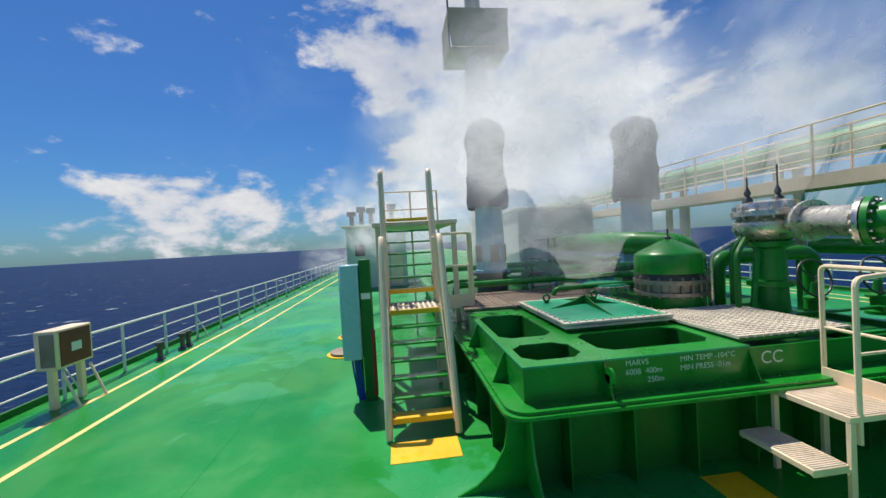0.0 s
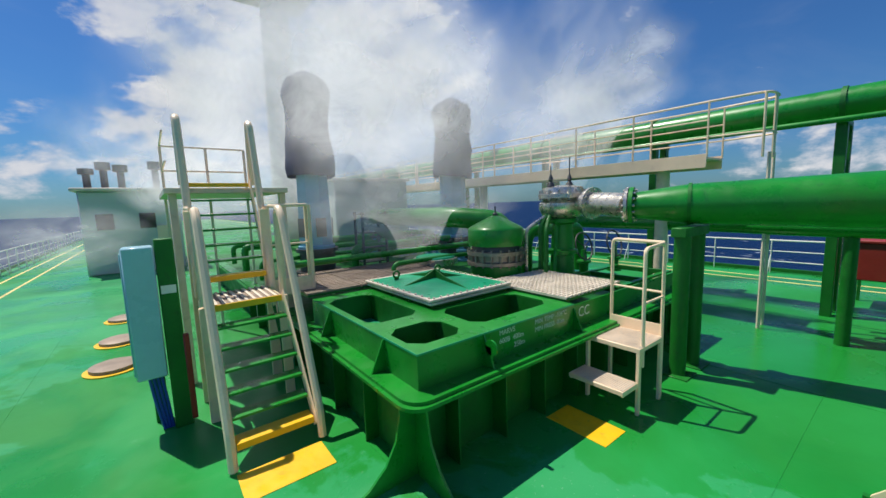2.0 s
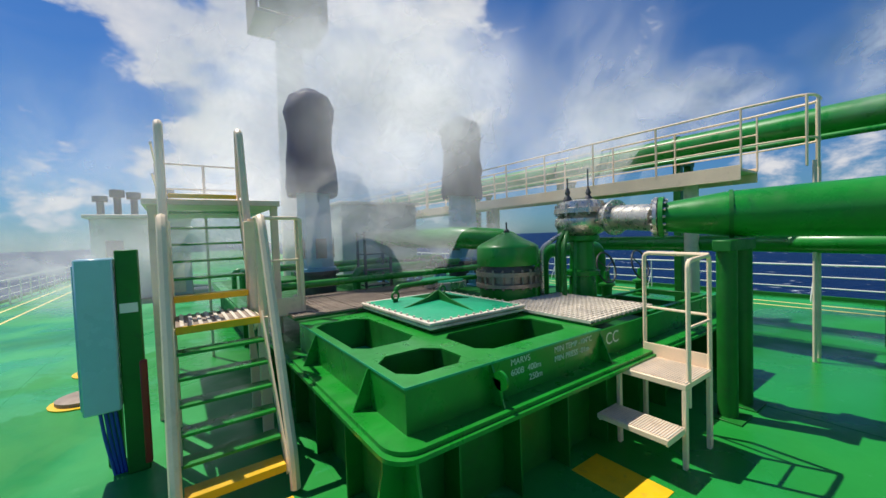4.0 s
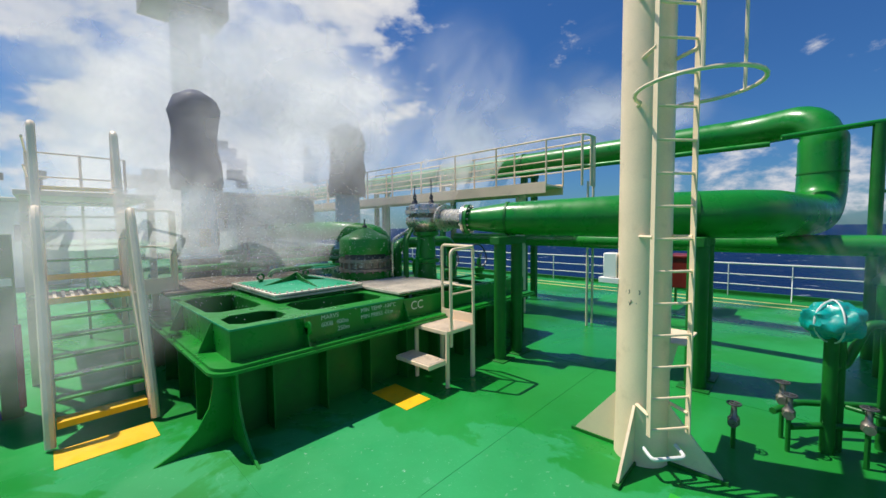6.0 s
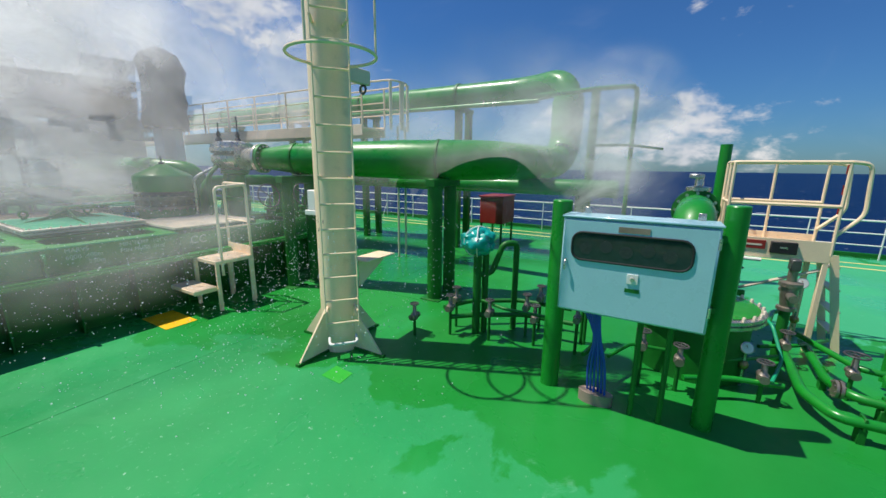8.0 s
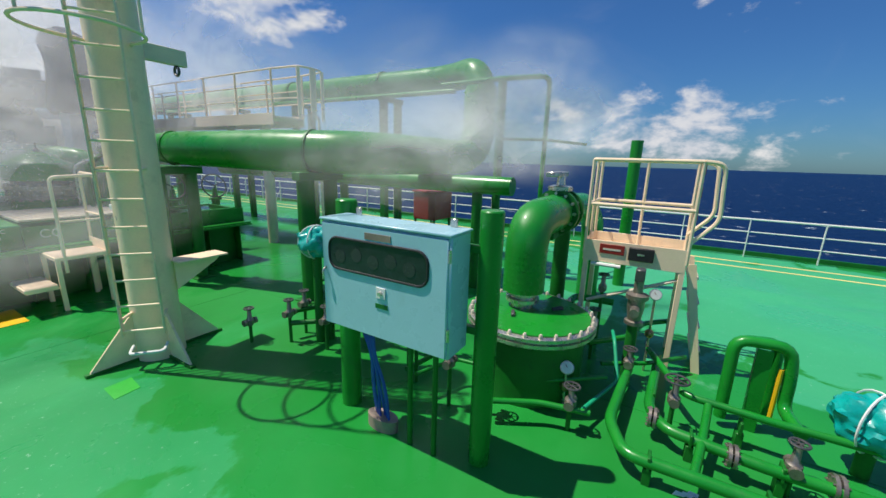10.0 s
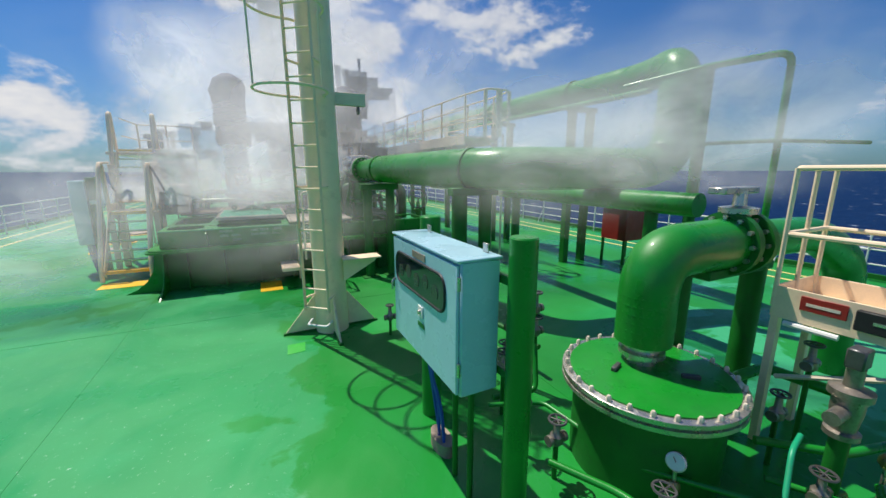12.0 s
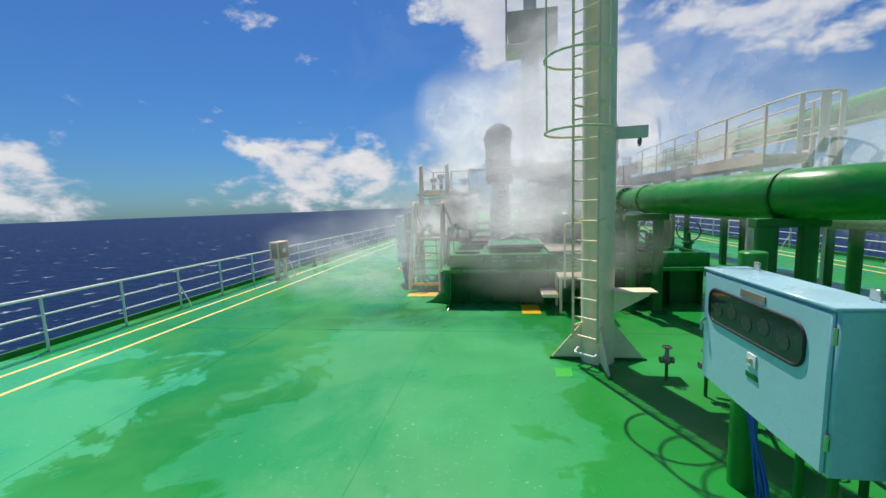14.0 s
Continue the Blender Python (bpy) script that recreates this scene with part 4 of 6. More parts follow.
# stencilled notice, curved round the column
for j, text in enumerate(("DO NOT CLIMB", "W/O PERMIT")):
    n = len(text)
    for i, ch in enumerate(text):
        if ch == " ":
            continue
        a = radians(168 + (i - n / 2 + 0.5) * 7.5 + 22)
        d = Vector((math.cos(a), math.sin(a), 0))
        writing(ch, 0.085, Matrix.Translation(MC + d * 0.2435 + Vector((0, 0, 1.72 - 0.11 * j))) @ Euler((radians(90), 0, a + radians(90))).to_matrix().to_4x4() @ Matrix.Translation((-0.025, 0, 0)), LETTER_DARK, K)

# pale patch of reflected light beside the mast, painted as a thin bright plate
bm = prism(B(), [(1.21, 5.66, 0.002), (1.46, 5.67, 0.002), (1.43, 5.37, 0.002), (1.19, 5.34, 0.002)], (0, 0, 0.004))
tagged(part("paint_patch", bm, material("reflected_light_green", (0.03, 0.40, 0.035), 0.4), None), "bright green patch of reflected light painted on the deck", "floor marking", kind="structure")

# ---- gauge cabinet on posts ----
C = thing("gauge_cabinet", (2.27, 2.58, 0), "pale blue gauge cabinet with a dark window on green posts", "cabinet")
cx0, cx1, cy0, cy1, cz0, cz1 = 2.11, 2.40, 1.965, 3.20, 1.065, 1.985
part("body", box(B(), cx0, cx1, cy0, cy1, cz0, cz1, 0.012), BLUEBOX, C)
part("top_lip", box(B(), cx0 - 0.03, cx1 + 0.01, cy0 - 0.01, cy1 + 0.01, cz1, cz1 + 0.018, 0.005), BLUEBOX, C)
door = part("door", box(B(), cx0 - 0.025, cx0 - 0.002, cy0 + 0.015, cy1 - 0.015, cz0 + 0.02, cz1 - 0.02, 0.006), BLUEBOX, C)


def rounded_rect(y0, y1, z0, z1, r, x):
    out = []
    for cy, cz, a0 in ((y1 - r, z1 - r, 0), (y0 + r, z1 - r, 90), (y0 + r, z0 + r, 180), (y1 - r, z0 + r, 270)):
        out += [(x, cy + r * math.cos(radians(a0 + k * 18)), cz + r * math.sin(radians(a0 + k * 18))) for k in range(6)]
    return out


wy0, wy1, wz0, wz1 = cy0 + 0.17, cy1 - 0.10, cz0 + 0.53, cz1 - 0.13
part("window", prism(B(), rounded_rect(wy0, wy1, wz0, wz1, 0.09, cx0 - 0.026), (0.008, 0, 0)), SCREEN, door, "dark smoked window")
part("window_gasket", sweep(B(), rounded_rect(wy0, wy1, wz0, wz1, 0.09, cx0 - 0.028), 0.011, 8, True), RUBBER, door)
for i in range(5):
    y = wy0 + 0.16 + i * 0.17
    part("dial", lathe(B(), (cx0 - 0.031, y, (wz0 + wz1) / 2 + (0.01 if i % 2 else -0.02)), [(0.055, 0), (0.055, 0.002)], 20, (-1, 0, 0)), material("dial_face", (0.035, 0.038, 0.04), 0.3) if i == 0 else bpy.data.materials["dial_face"], door)
part("name_plate", box(B(), cx0 - 0.031, cx0 - 0.025, cy0 + 0.5, cy0 + 0.75, cz1 - 0.105, cz1 - 0.055, 0), GRATE_BROWN, door)
part("lock_plate", box(B(), cx0 - 0.034, cx0 - 0.025, cy0 + 0.55, cy0 + 0.64, cz0 + 0.36, cz0 + 0.45, 0.002), WHITE, door)
part("lock_knob", lathe(B(), (cx0 - 0.034, cy0 + 0.595, cz0 + 0.405), [(0.02, 0), (0.016, 0.02)], 12, (-1, 0, 0)), STEEL, door)
part("tag_plate", box(B(), cx0 - 0.031, cx0 - 0.025, cy0 + 0.53, cy0 + 0.65, cz0 + 0.28, cz0 + 0.315, 0), GREEN_DARK, door)
part("latch", sweep(B(), rounded([(cx0 - 0.025, cy1 - 0.05, cz0 + 0.52), (cx0 - 0.06, cy1 - 0.05, cz0 + 0.5), (cx0 - 0.06, cy1 - 0.05, cz0 + 0.42)], 0.02), 0.009, 6), STEEL, door)
for z in (cz0 + 0.16, cz1 - 0.18):
    part("hinge", lathe(B(), (cx0 - 0.012, cy0 + 0.004, z), [(0.012, 0), (0.012, 0.09)], 8), STEEL, C)
for y in (cy0 + 0.1, cy1 - 0.2):
    part("lifting_lug", box(B(), 2.36, 2.375, y, y + 0.06, cz1 + 0.018, cz1 + 0.08, 0.003), STEEL, C)
part("post", lathe(B(), (2.48, 1.84, 0), [(0.09, 0), (0.09, 2.13), (0.082, 2.14)], 20), GREEN, C)
part("post", lathe(B(), (2.50, 3.31, 0), [(0.10, 0), (0.10, 2.10), (0.09, 2.11)], 20), GREEN, C)
for z in (1.2, 1.85):
    part("cross_bar", box(B(), 2.405, 2.46, 1.84, 3.30, z - 0.03, z + 0.03, 0.004), GREEN_DARK, C)
for y in (2.2, 2.45):
    part("lower_leg", sweep(B(), [(2.33, y, 0), (2.33, y, 1.08)], 0.025, 8), GREEN_DARK, C)
CB = thing("cable_gland_box", (2.37, 2.79, 0), "low oval deck cable penetration with blue cables rising", "cable gland")
part("collar", prism(B(), [(2.37 + 0.085 * math.cos(a), 2.79 + 0.17 * math.sin(a), 0.06) for a in (2 * math.pi * k / 20 for k in range(20))], (0, 0, 0.12)), GRATE_BROWN, CB)
for i in range(6):
    y = 2.70 + i * 0.035
    part("cable", sweep(B(), rounded([(2.35 + 0.02 * (i % 3), y, 0.1), (2.33 + 0.02 * (i % 2), y + 0.02, 0.45), (2.27, y + 0.10 - 0.03 * i, 0.8), (2.28, y + 0.12, 1.09)], 0.15), 0.013, 6), BLUECABLE, CB)

# ---- domed tank with its elbow ----
D = thing("drain_tank", (3.94, 1.92, 0), "round green deck tank with bolted lid and elbow pipe", "tank")
dc = Vector((3.94, 1.92, 0))
# shell in the darker green, so its shade is part of the colour
part("shell", lathe(B(), dc, [(0.60, 0.0), (0.60, 0.74)], 40), GREEN_DARK, D)
part("rim", lathe(B(), dc, [(0.70, 0.72), (0.71, 0.73), (0.71, 0.765), (0.68, 0.77), (0.68, 0.785), (0.71, 0.79), (0.71, 0.825), (0.70, 0.83)], 48), STEEL, D, "bare bolted steel rim")
part("lid", lathe(B(), dc, [(0.645, 0.83), (0.645, 0.842), (0.3, 0.862), (0.02, 0.866)], 40), GREEN, D)
bolt = None
for k in range(28):
    q = 2 * math.pi * k / 28
    if bolt is None:
        bolt = part("bolt", lathe(B(), dc + Vector((0.675, 0, 0.83)), [(0.02, 0), (0.02, 0.03), (0.012, 0.045)], 6), GRATE, D)
    else:
        o = bolt.copy()
        scene.collection.objects.link(o)
        o.location = (0.675 * math.cos(q) - 0.675, 0.675 * math.sin(q), 0)
for x, y, a in ((3.68, 2.04, 20), (4.10, 1.66, -40)):
    part("lid_handle", box(B(), x - 0.07, x + 0.07, y - 0.02, y + 0.02, 0.85, 0.895, 0.006, Euler((0, 0, radians(a))).to_matrix()), DARKSTEEL, D)
nk = Vector((4.00, 2.05, 0))
bm = lathe(B(), nk, [(0.13, 0.85), (0.13, 0.93), (0.19, 0.935), (0.19, 0.975), (0.14, 0.98), (0.14, 1.02), (0.19, 1.025), (0.19, 1.06)], 24)
part("neck_flange", bm, STEEL, D)
el = rounded([nk + Vector((0, 0, 1.06)), nk + Vector((0, 0, 1.84)), nk + Vector((0.98, -0.05, 1.86))], 0.55, 12)
part("elbow_pipe", sweep(B(), el, 0.235, 26), GREEN, D, "thick green lagged elbow with wrapped rings")
for i in range(6):
    z = 1.10 + i * 0.075
    part("lagging_band", lathe(B(), nk + Vector((0, 0, z)), [(0.234, 0), (0.237, 0.012), (0.234, 0.024)], 26), GREEN, D)
ev = nk + Vector((0.98, -0.05, 1.86))
ed = Vector((0.98, -0.05, 0)).normalized()
for d in (0.0, 0.22):
    flange_parts("pipe_flange", D, ev + ed * d, ed, 0.30, 0.07, 12, GREEN_DARK)
part("run_pipe", sweep(B(), rounded([ev, ev + ed * 1.5, ev + ed * 2.4 + Vector((0, 0, -0.4)), ev + ed * 2.5 + Vector((0, 0, -1.98))], 0.35), 0.19, 20), GREEN, D)
bm = lathe(B(), ev + ed * 0.11 + Vector((0, 0, 0.15)), [(0.10, 0), (0.10, 0.12), (0.16, 0.13), (0.16, 0.18), (0.06, 0.2), (0.05, 0.34)], 16)
box(bm, ev.x - 0.2, ev.x + 0.35, ev.y - 0.04, ev.y + 0.12, ev.z + 0.46, ev.z + 0.52, 0.01)
part("actuator", bm, STEEL, D, "bare steel valve actuator")
for px, py in ((4.75, 2.25), (5.60, 2.02)):
    part("pipe_stand", sweep(B(), [(px, py, 0), (px, py, 1.58)], 0.11, 14), GREEN_DARK, D)
part("pipe_stand", box(B(), 4.65, 5.75, 1.92, 2.30, 1.54, 1.63, 0.01), GREEN_DARK, D)

# pressure gauges and small valves round the tank
def gauge(x, y, z, face, label):
    g = thing("pressure_gauge", (x, y, 0), label, "gauge", "pressure gauges")
    f = Vector(face).normalized()
    part("stem", sweep(B(), [(x, y, 0), (x, y, z - 0.05)], 0.014, 8), STEEL, g)
    bm = lathe(B(), Vector((x, y, z)) - f * 0.02, [(0.065, 0), (0.068, 0.005), (0.068, 0.04), (0.06, 0.042)], 22, f)
    part("case", bm, STEEL, g)
    part("dial", lathe(B(), Vector((x, y, z)) + f * 0.0225, [(0.058, 0), (0.058, 0.002)], 22, f), WHITE, g)
    up_ = Vector((0, 0, 1))
    part("needle", sweep(B(), [Vector((x, y, z)) + f * 0.027, Vector((x, y, z)) + f * 0.027 + up_ * 0.035 + f.cross(up_) * 0.02], 0.003, 5), RED, g)
    lathe_b = lathe(B(), (x, y, z * 0.45), [(0.03, 0), (0.05, 0.03), (0.05, 0.07), (0.03, 0.1)], 10)
    part("needle_valve", lathe_b, BRASS, g)
    return g


gauge(3.59, 1.40, 0.47, (-0.85, -0.35, 0.35), "round white-faced pressure gauge on a thin stem")
gauge(4.9, 0.72, 1.0, (-0.9, -0.2, 0.2), "round white-faced pressure gauge beside the platform")


def small_valve(x, y, z, label, h=0.22, mat=None, r=0.07):
    """A small globe valve: body, bonnet, wheel and its short riser from the deck."""
    v = thing("globe_valve", (x, y, 0), label, "valve", "small globe valves")
    part("riser", sweep(B(), [(x, y, 0), (x, y, z)], 0.022, 8), GREEN_DARK, v)
    bm = lathe(B(), (x, y, z - 0.06), [(0.03, 0), (0.055, 0.03), (0.055, 0.09), (0.03, 0.12), (0.025, h)], 12)
    lathe(bm, (x - 0.09, y, z), [(0.045, 0), (0.045, 0.03), (0.03, 0.035), (0.03, 0.145), (0.045, 0.15), (0.045, 0.18)], 12, (1, 0, 0))
    part("body", bm, mat or WORN, v)
    bm = sweep(B(), ring_pts((x, y, z + h - 0.05), r, 16), 0.010, 6, True)
    for a in (0, 60, 120):
        d = Vector((math.cos(radians(a)), math.sin(radians(a)), 0)) * r
        sweep(bm, [Vector((x, y, z + h - 0.05)) - d, Vector((x, y, z + h - 0.05)) + d], 0.006, 5)
    part("hand_wheel", bm, DARKSTEEL, v)
    return v


def pipe_run(pts, r, label, mat=None, round_by=0.08, seg=10, name="deck_pipe"):
    p = thing(name, tuple(Vector(pts[0])), label, "pipe", "small deck pipes")
    part("pipe", sweep(B(), rounded(pts, round_by), r, seg), mat or GREEN, p)
    return p


# tubing and drains at the foot of the tank
pipe_run([(2.85, 2.75, 0.32), (3.35, 2.55, 0.32), (3.45, 1.6, 0.32), (3.9, 1.05, 0.32)], 0.022, "thin green drain tube looping round the tank foot")
pipe_run([(2.95, 2.0, 0.24), (3.2, 1.55, 0.24), (3.3, 1.1, 0.24)], 0.03, "green drain tube on low clips beside the tank")
pipe_run([(3.32, 1.2, 0.2), (4.1, 0.95, 0.2), (4.35, 1.05, 0.55), (4.6, 1.1, 0.55)], 0.02, "pale thin tubing bent along the deck", GREEN_LID)
for x, y, z in ((3.15, 2.95, 0.55), (2.98, 2.42, 0.5), (3.06, 2.05, 0.38), (3.28, 1.28, 0.3), (3.72, 3.15, 0.75), (3.35, 3.2, 0.5), (4.40, 0.88, 0.30)):
    small_valve(x, y, z, "small bare metal globe valve on a green riser")
# filter valve assembly under the platform
FV = thing("filter_assembly", (4.60, 0.90, 0), "bare metal filter and valve assembly on a stub pipe", "valve")
part("stub", sweep(B(), [(4.60, 0.90, 0), (4.60, 0.90, 0.75)], 0.06, 12), GREEN_DARK, FV)
part("filter_body", lathe(B(), (4.60, 0.90, 0.7), [(0.1, 0), (0.1, 0.04), (0.07, 0.05), (0.09, 0.2), (0.09, 0.3), (0.12, 0.31), (0.12, 0.36), (0.05, 0.38), (0.05, 0.52)], 16), WORN, FV)
part("cross_pipe", sweep(B(), [(4.36, 0.90, 0.9), (4.88, 0.90, 0.9)], 0.05, 12), WORN, FV)
part("top_box", box(B(), 4.53, 4.67, 0.85, 0.95, 1.22, 1.36, 0.01), DARKSTEEL, FV)

# pipes and valves crowding the foot of the platform
for pts, r in (([(4.95, 1.75, 0.0), (4.95, 1.75, 0.6), (5.4, 1.7, 0.62), (5.45, 1.2, 0.62)], 0.05),
               ([(4.55, 1.35, 0.35), (5.0, 0.95, 0.35), (5.6, 0.8, 0.35), (5.9, 0.5, 0.35)], 0.035),
               ([(4.3, 1.15, 0.25), (4.6, 0.7, 0.25), (5.1, 0.3, 0.22)], 0.025),
               ([(3.1, 3.05, 0.15), (3.6, 2.95, 0.15), (3.75, 3.2, 0.7), (3.75, 3.2, 0.9)], 0.03)):
    pipe_run(pts, r, "green small-bore pipe between tank and platform", GREEN, 0.1, 10)
for x, y, z in ((4.85, 1.35, 0.5), (5.3, 1.35, 0.85), (3.75, 3.2, 1.0)):
    small_valve(x, y, z, "bare metal valve between tank and platform", 0.24, WORN, 0.065)

# ---- small raised platform with cage rail ----
W = thing("access_platform", (5.45, 1.0, 0), "cream access platform with a tubular cage rail and short ladder", "platform")
ax0, ax1, ay0, ay1, az = 5.09, 5.82, 0.46, 1.61, 1.36
part("deck_tray", box(B(), ax0, ax1, ay0, ay1, az - 0.03, az, 0.005), BEIGE, W)
for q in ((ax0 - 0.012, ax0, ay0, ay1), (ax1, ax1 + 0.012, ay0, ay1)):
    part("side_board", box(B(), *q, az - 0.10, az + 0.18, 0.003), BEIGE, W)
for q in ((ax0, ax1, ay1, ay1 + 0.012),):
    part("side_board", box(B(), *q, az - 0.10, az + 0.18, 0.003), BEIGE, W)
for x in (ax0 + 0.03, ax1 - 0.03):
    for y in (ay0 + 0.03, ay1 - 0.03):
        part("leg", box(B(), x - 0.04, x + 0.04, y - 0.03, y + 0.03, 0, az - 0.03, 0.005), BEIGE, W)
part("brace", sweep(B(), [(ax0 + 0.03, ay0 + 0.05, az - 0.2), (ax0 + 0.03, ay1 - 0.1, 0.7)], 0.022, 6), BEIGE_DIM, W)
for z in (2.55, 2.0):
    part("rail_bar", sweep(B(), rounded([(ax0, ay0, z), (ax0, ay1, z), (ax1, ay1, z), (ax1, ay0, z)], 0.06), 0.022, 8), BEIGE, W)
for x, y in ((ax0, ay0), (ax0, ay1), (ax1, ay1), (ax1, ay0), ((ax0 + ax1) / 2, ay1), (ax1, 1.03)):
    part("rail_post", sweep(B(), [(x, y, az), (x, y, 2.55)], 0.02, 8), BEIGE, W)
part("entry_rail", sweep(B(), rounded([(ax0, ay0, 2.55), (ax0 + 0.05, ay0 - 0.2, 2.53), (ax0 + 0.05, ay0 - 0.24, 1.9), (ax0 + 0.02, ay0, 1.62)], 0.1), 0.024, 8), BEIGE, W)
part("entry_rail", sweep(B(), rounded([(ax1, ay0, 2.55), (ax1 - 0.05, ay0 - 0.2, 2.53), (ax1 - 0.05, ay0 - 0.24, 1.9), (ax1 - 0.02, ay0, 1.62)], 0.1), 0.024, 8), BEIGE, W)
for z in (1.9, 2.15, 2.4):
    part("red_band", lathe(B(), (ax0 + 0.055, ay0 - 0.005, z), [(0.026, 0), (0.026, 0.12)], 8), RED, W)
for x in (ax0 + 0.1, ax1 - 0.1):
    part("ladder_rail", prism(B(), [(x, ay0 - 0.02, az), (x, ay0 - 0.11, az), (x, ay0 - 0.34, 0), (x, ay0 - 0.25, 0)], (0.02, 0, 0)), BEIGE, W)
for i in range(4):
    z = 0.3 + i * 0.3
    y = ay0 - 0.30 + 0.23 * z / az
    part("ladder_tread", box(B(), ax0 + 0.11, ax1 - 0.11, y - 0.06, y + 0.06, z - 0.02, z, 0.003), BEIGE, W)
part("red_sign", box(B(), ax0 - 0.025, ax0 - 0.013, 1.13, 1.42, az + 0.02, az + 0.14, 0.002), RED, W, "small red notice plate with a faint line")
part("sign_bar", box(B(), ax0 - 0.028, ax0 - 0.0255, 1.17, 1.38, az + 0.065, az + 0.09, 0), GRATE, W)
part("black_box", box(B(), ax0 - 0.06, ax0 - 0.013, 0.80, 1.08, az - 0.02, az + 0.14, 0.008), RUBBER, W, "black lamp box")
part("box_bar", box(B(), ax0 - 0.063, ax0 - 0.061, 0.90, 0.98, az + 0.05, az + 0.075, 0), STEEL, W)
part("tube_light", sweep(B(), [(ax0 - 0.03, 1.5, az - 0.13), (ax0 - 0.03, 1.15, az - 0.13)], 0.025, 8), WHITE, W)

# ---- sampling manifold beyond the platform ----
for pts, r in (([(4.70, 0.86, 0.2), (3.36, 0.94, 0.2), (2.98, 0.78, 0.2), (3.00, -0.30, 0.2), (3.05, -2.6, 0.2)], 0.05),
               ([(4.95, 0.58, 0.2), (3.78, 0.64, 0.2), (3.50, 0.50, 0.2), (3.42, -0.15, 0.2), (3.46, -2.4, 0.2)], 0.048),
               ([(4.80, 0.70, 0.34), (3.95, 0.36, 0.34), (3.90, -0.30, 0.34), (3.92, -1.3, 0.34)], 0.035),
               ([(3.00, 0.30, 0.2), (3.46, 0.22, 0.2), (3.92, 0.16, 0.32)], 0.035),
               ([(4.18, 0.02, 0.1), (4.20, 0.02, 0.92), (4.26, -0.40, 0.92), (4.26, -0.44, 0.62), (4.26, -0.44, 0.3), (3.90, -0.50, 0.3)], 0.052),
               ([(4.34, 0.00, 0.1), (4.36, 0.00, 0.86), (4.44, -0.36, 0.88), (4.44, -0.36, 0.1)], 0.048)):
    pipe_run(pts, r, "green painted manifold pipe close above the deck", GREEN, 0.12, 12)
for x, y in ((3.0, 0.6), (3.02, -0.15), (3.44, -0.3), (3.48, 0.3), (3.92, -0.1), (4.0, 0.6)):
    ps = thing("pipe_clip", (x, y, 0), "low green bracket holding manifold pipes off the deck", "bracket", "manifold brackets")
    part("foot", box(B(), x - 0.05, x + 0.05, y - 0.03, y + 0.03, 0, 0.15, 0.004), GREEN_DARK, ps)
    part("strap", box(B(), x - 0.06, x + 0.06, y - 0.012, y + 0.012, 0.14, 0.262, 0.004), GREEN_DARK, ps)
for x, y, z, r in ((3.84, 0.44, 0.32, 0.10), (3.46, -0.36, 0.26, 0.06), (3.5, -1.1, 0.28, 0.08)):
    small_valve(x, y, z, "bare metal manifold valve with a black hand wheel", 0.26, WORN, r)
for x, y in ((3.43, 0.02), (3.47, -0.62), (3.01, -0.8), (3.62, 0.60)):
    fl = thing("pipe_flange", (x, y, 0.2), "pale bolted flange pair on a manifold pipe", "flange", "manifold flanges")
    bm = B()
    flange(bm, (x, y - 0.02, 0.2), (0, 1, 0), 0.095, 0.025, 8)
    flange(bm, (x, y + 0.02, 0.2), (0, 1, 0), 0.095, 0.025, 8)
    part("flange_pair", bm, WORN, fl)
part_owner = thing("level_stand", (4.28, -0.22, 0), "upright green channel stand among manifold pipes", "pipe stand")
bm = box(B(), 4.22, 4.236, -0.28, -0.16, 0, 0.86, 0.003)
box(bm, 4.236, 4.29, -0.28, -0.268, 0, 0.86, 0.002)
box(bm, 4.236, 4.29, -0.172, -0.16, 0, 0.86, 0.002)
part("channel", bm, GREEN, part_owner)
part("yellow_rod", sweep(B(), [(4.24, -0.36, 0.2), (4.24, -0.36, 0.7)], 0.02, 8), YELLOW, part_owner)
rag = thing("paper_scrap", (2.97, 0.35, 0), "crumpled white scrap lying on the wet deck", "scrap")
bm = B()
for k, (dx, dy) in enumerate(((0, 0), (0.05, -0.09), (0.02, -0.05))):
    prism(bm, [(2.97 + dx, 0.41 + dy, 0.012), (3.00 + dx, 0.39 + dy, 0.03), (3.02 + dx, 0.32 + dy, 0.012), (2.99 + dx, 0.33 + dy, 0.008)], (0, 0, 0.006))
part("sheet", bm, WHITE, rag)


def wrapped_valve(x, y, z, r, label, stem=True):
    """A valve bundled in tarpaulin and tied with cord."""
    w = thing("wrapped_valve", (x, y, 0), label, "valve", "tarpaulin-wrapped valves")
    bm = B()
    bmesh.ops.create_icosphere(bm, subdivisions=4, radius=1)
    for v in bm.verts:
        n = v.co.normalized()
        k = 1 + 0.32 * noise.noise(n * 1.7 + Vector((x, y, z))) + 0.16 * noise.noise(n * 4.3 + Vector((y, x, 0))) + 0.06 * noise.noise(n * 10)
        v.co = Vector((x + n.x * r * k * 0.95, y + n.y * r * k * 1.15, z + n.z * r * k))
    part("tarpaulin", bm, TEAL, w)
    for a in (20, 140):
        q = [Vector((x, y, z)) + Vector((math.cos(radians(a)) * math.cos(t), math.sin(radians(a)) * math.cos(t), math.sin(t))) * r * 1.10 for t in (2 * math.pi * k / 22 for k in range(22))]
        part("cord", sweep(B(), q, 0.009, 5, True), WHITE, w)
    if stem:
        part("stem", sweep(B(), [(x, y, 0), (x, y, z - r * 0.6)], 0.06, 12), GREEN_DARK, w)
    return w


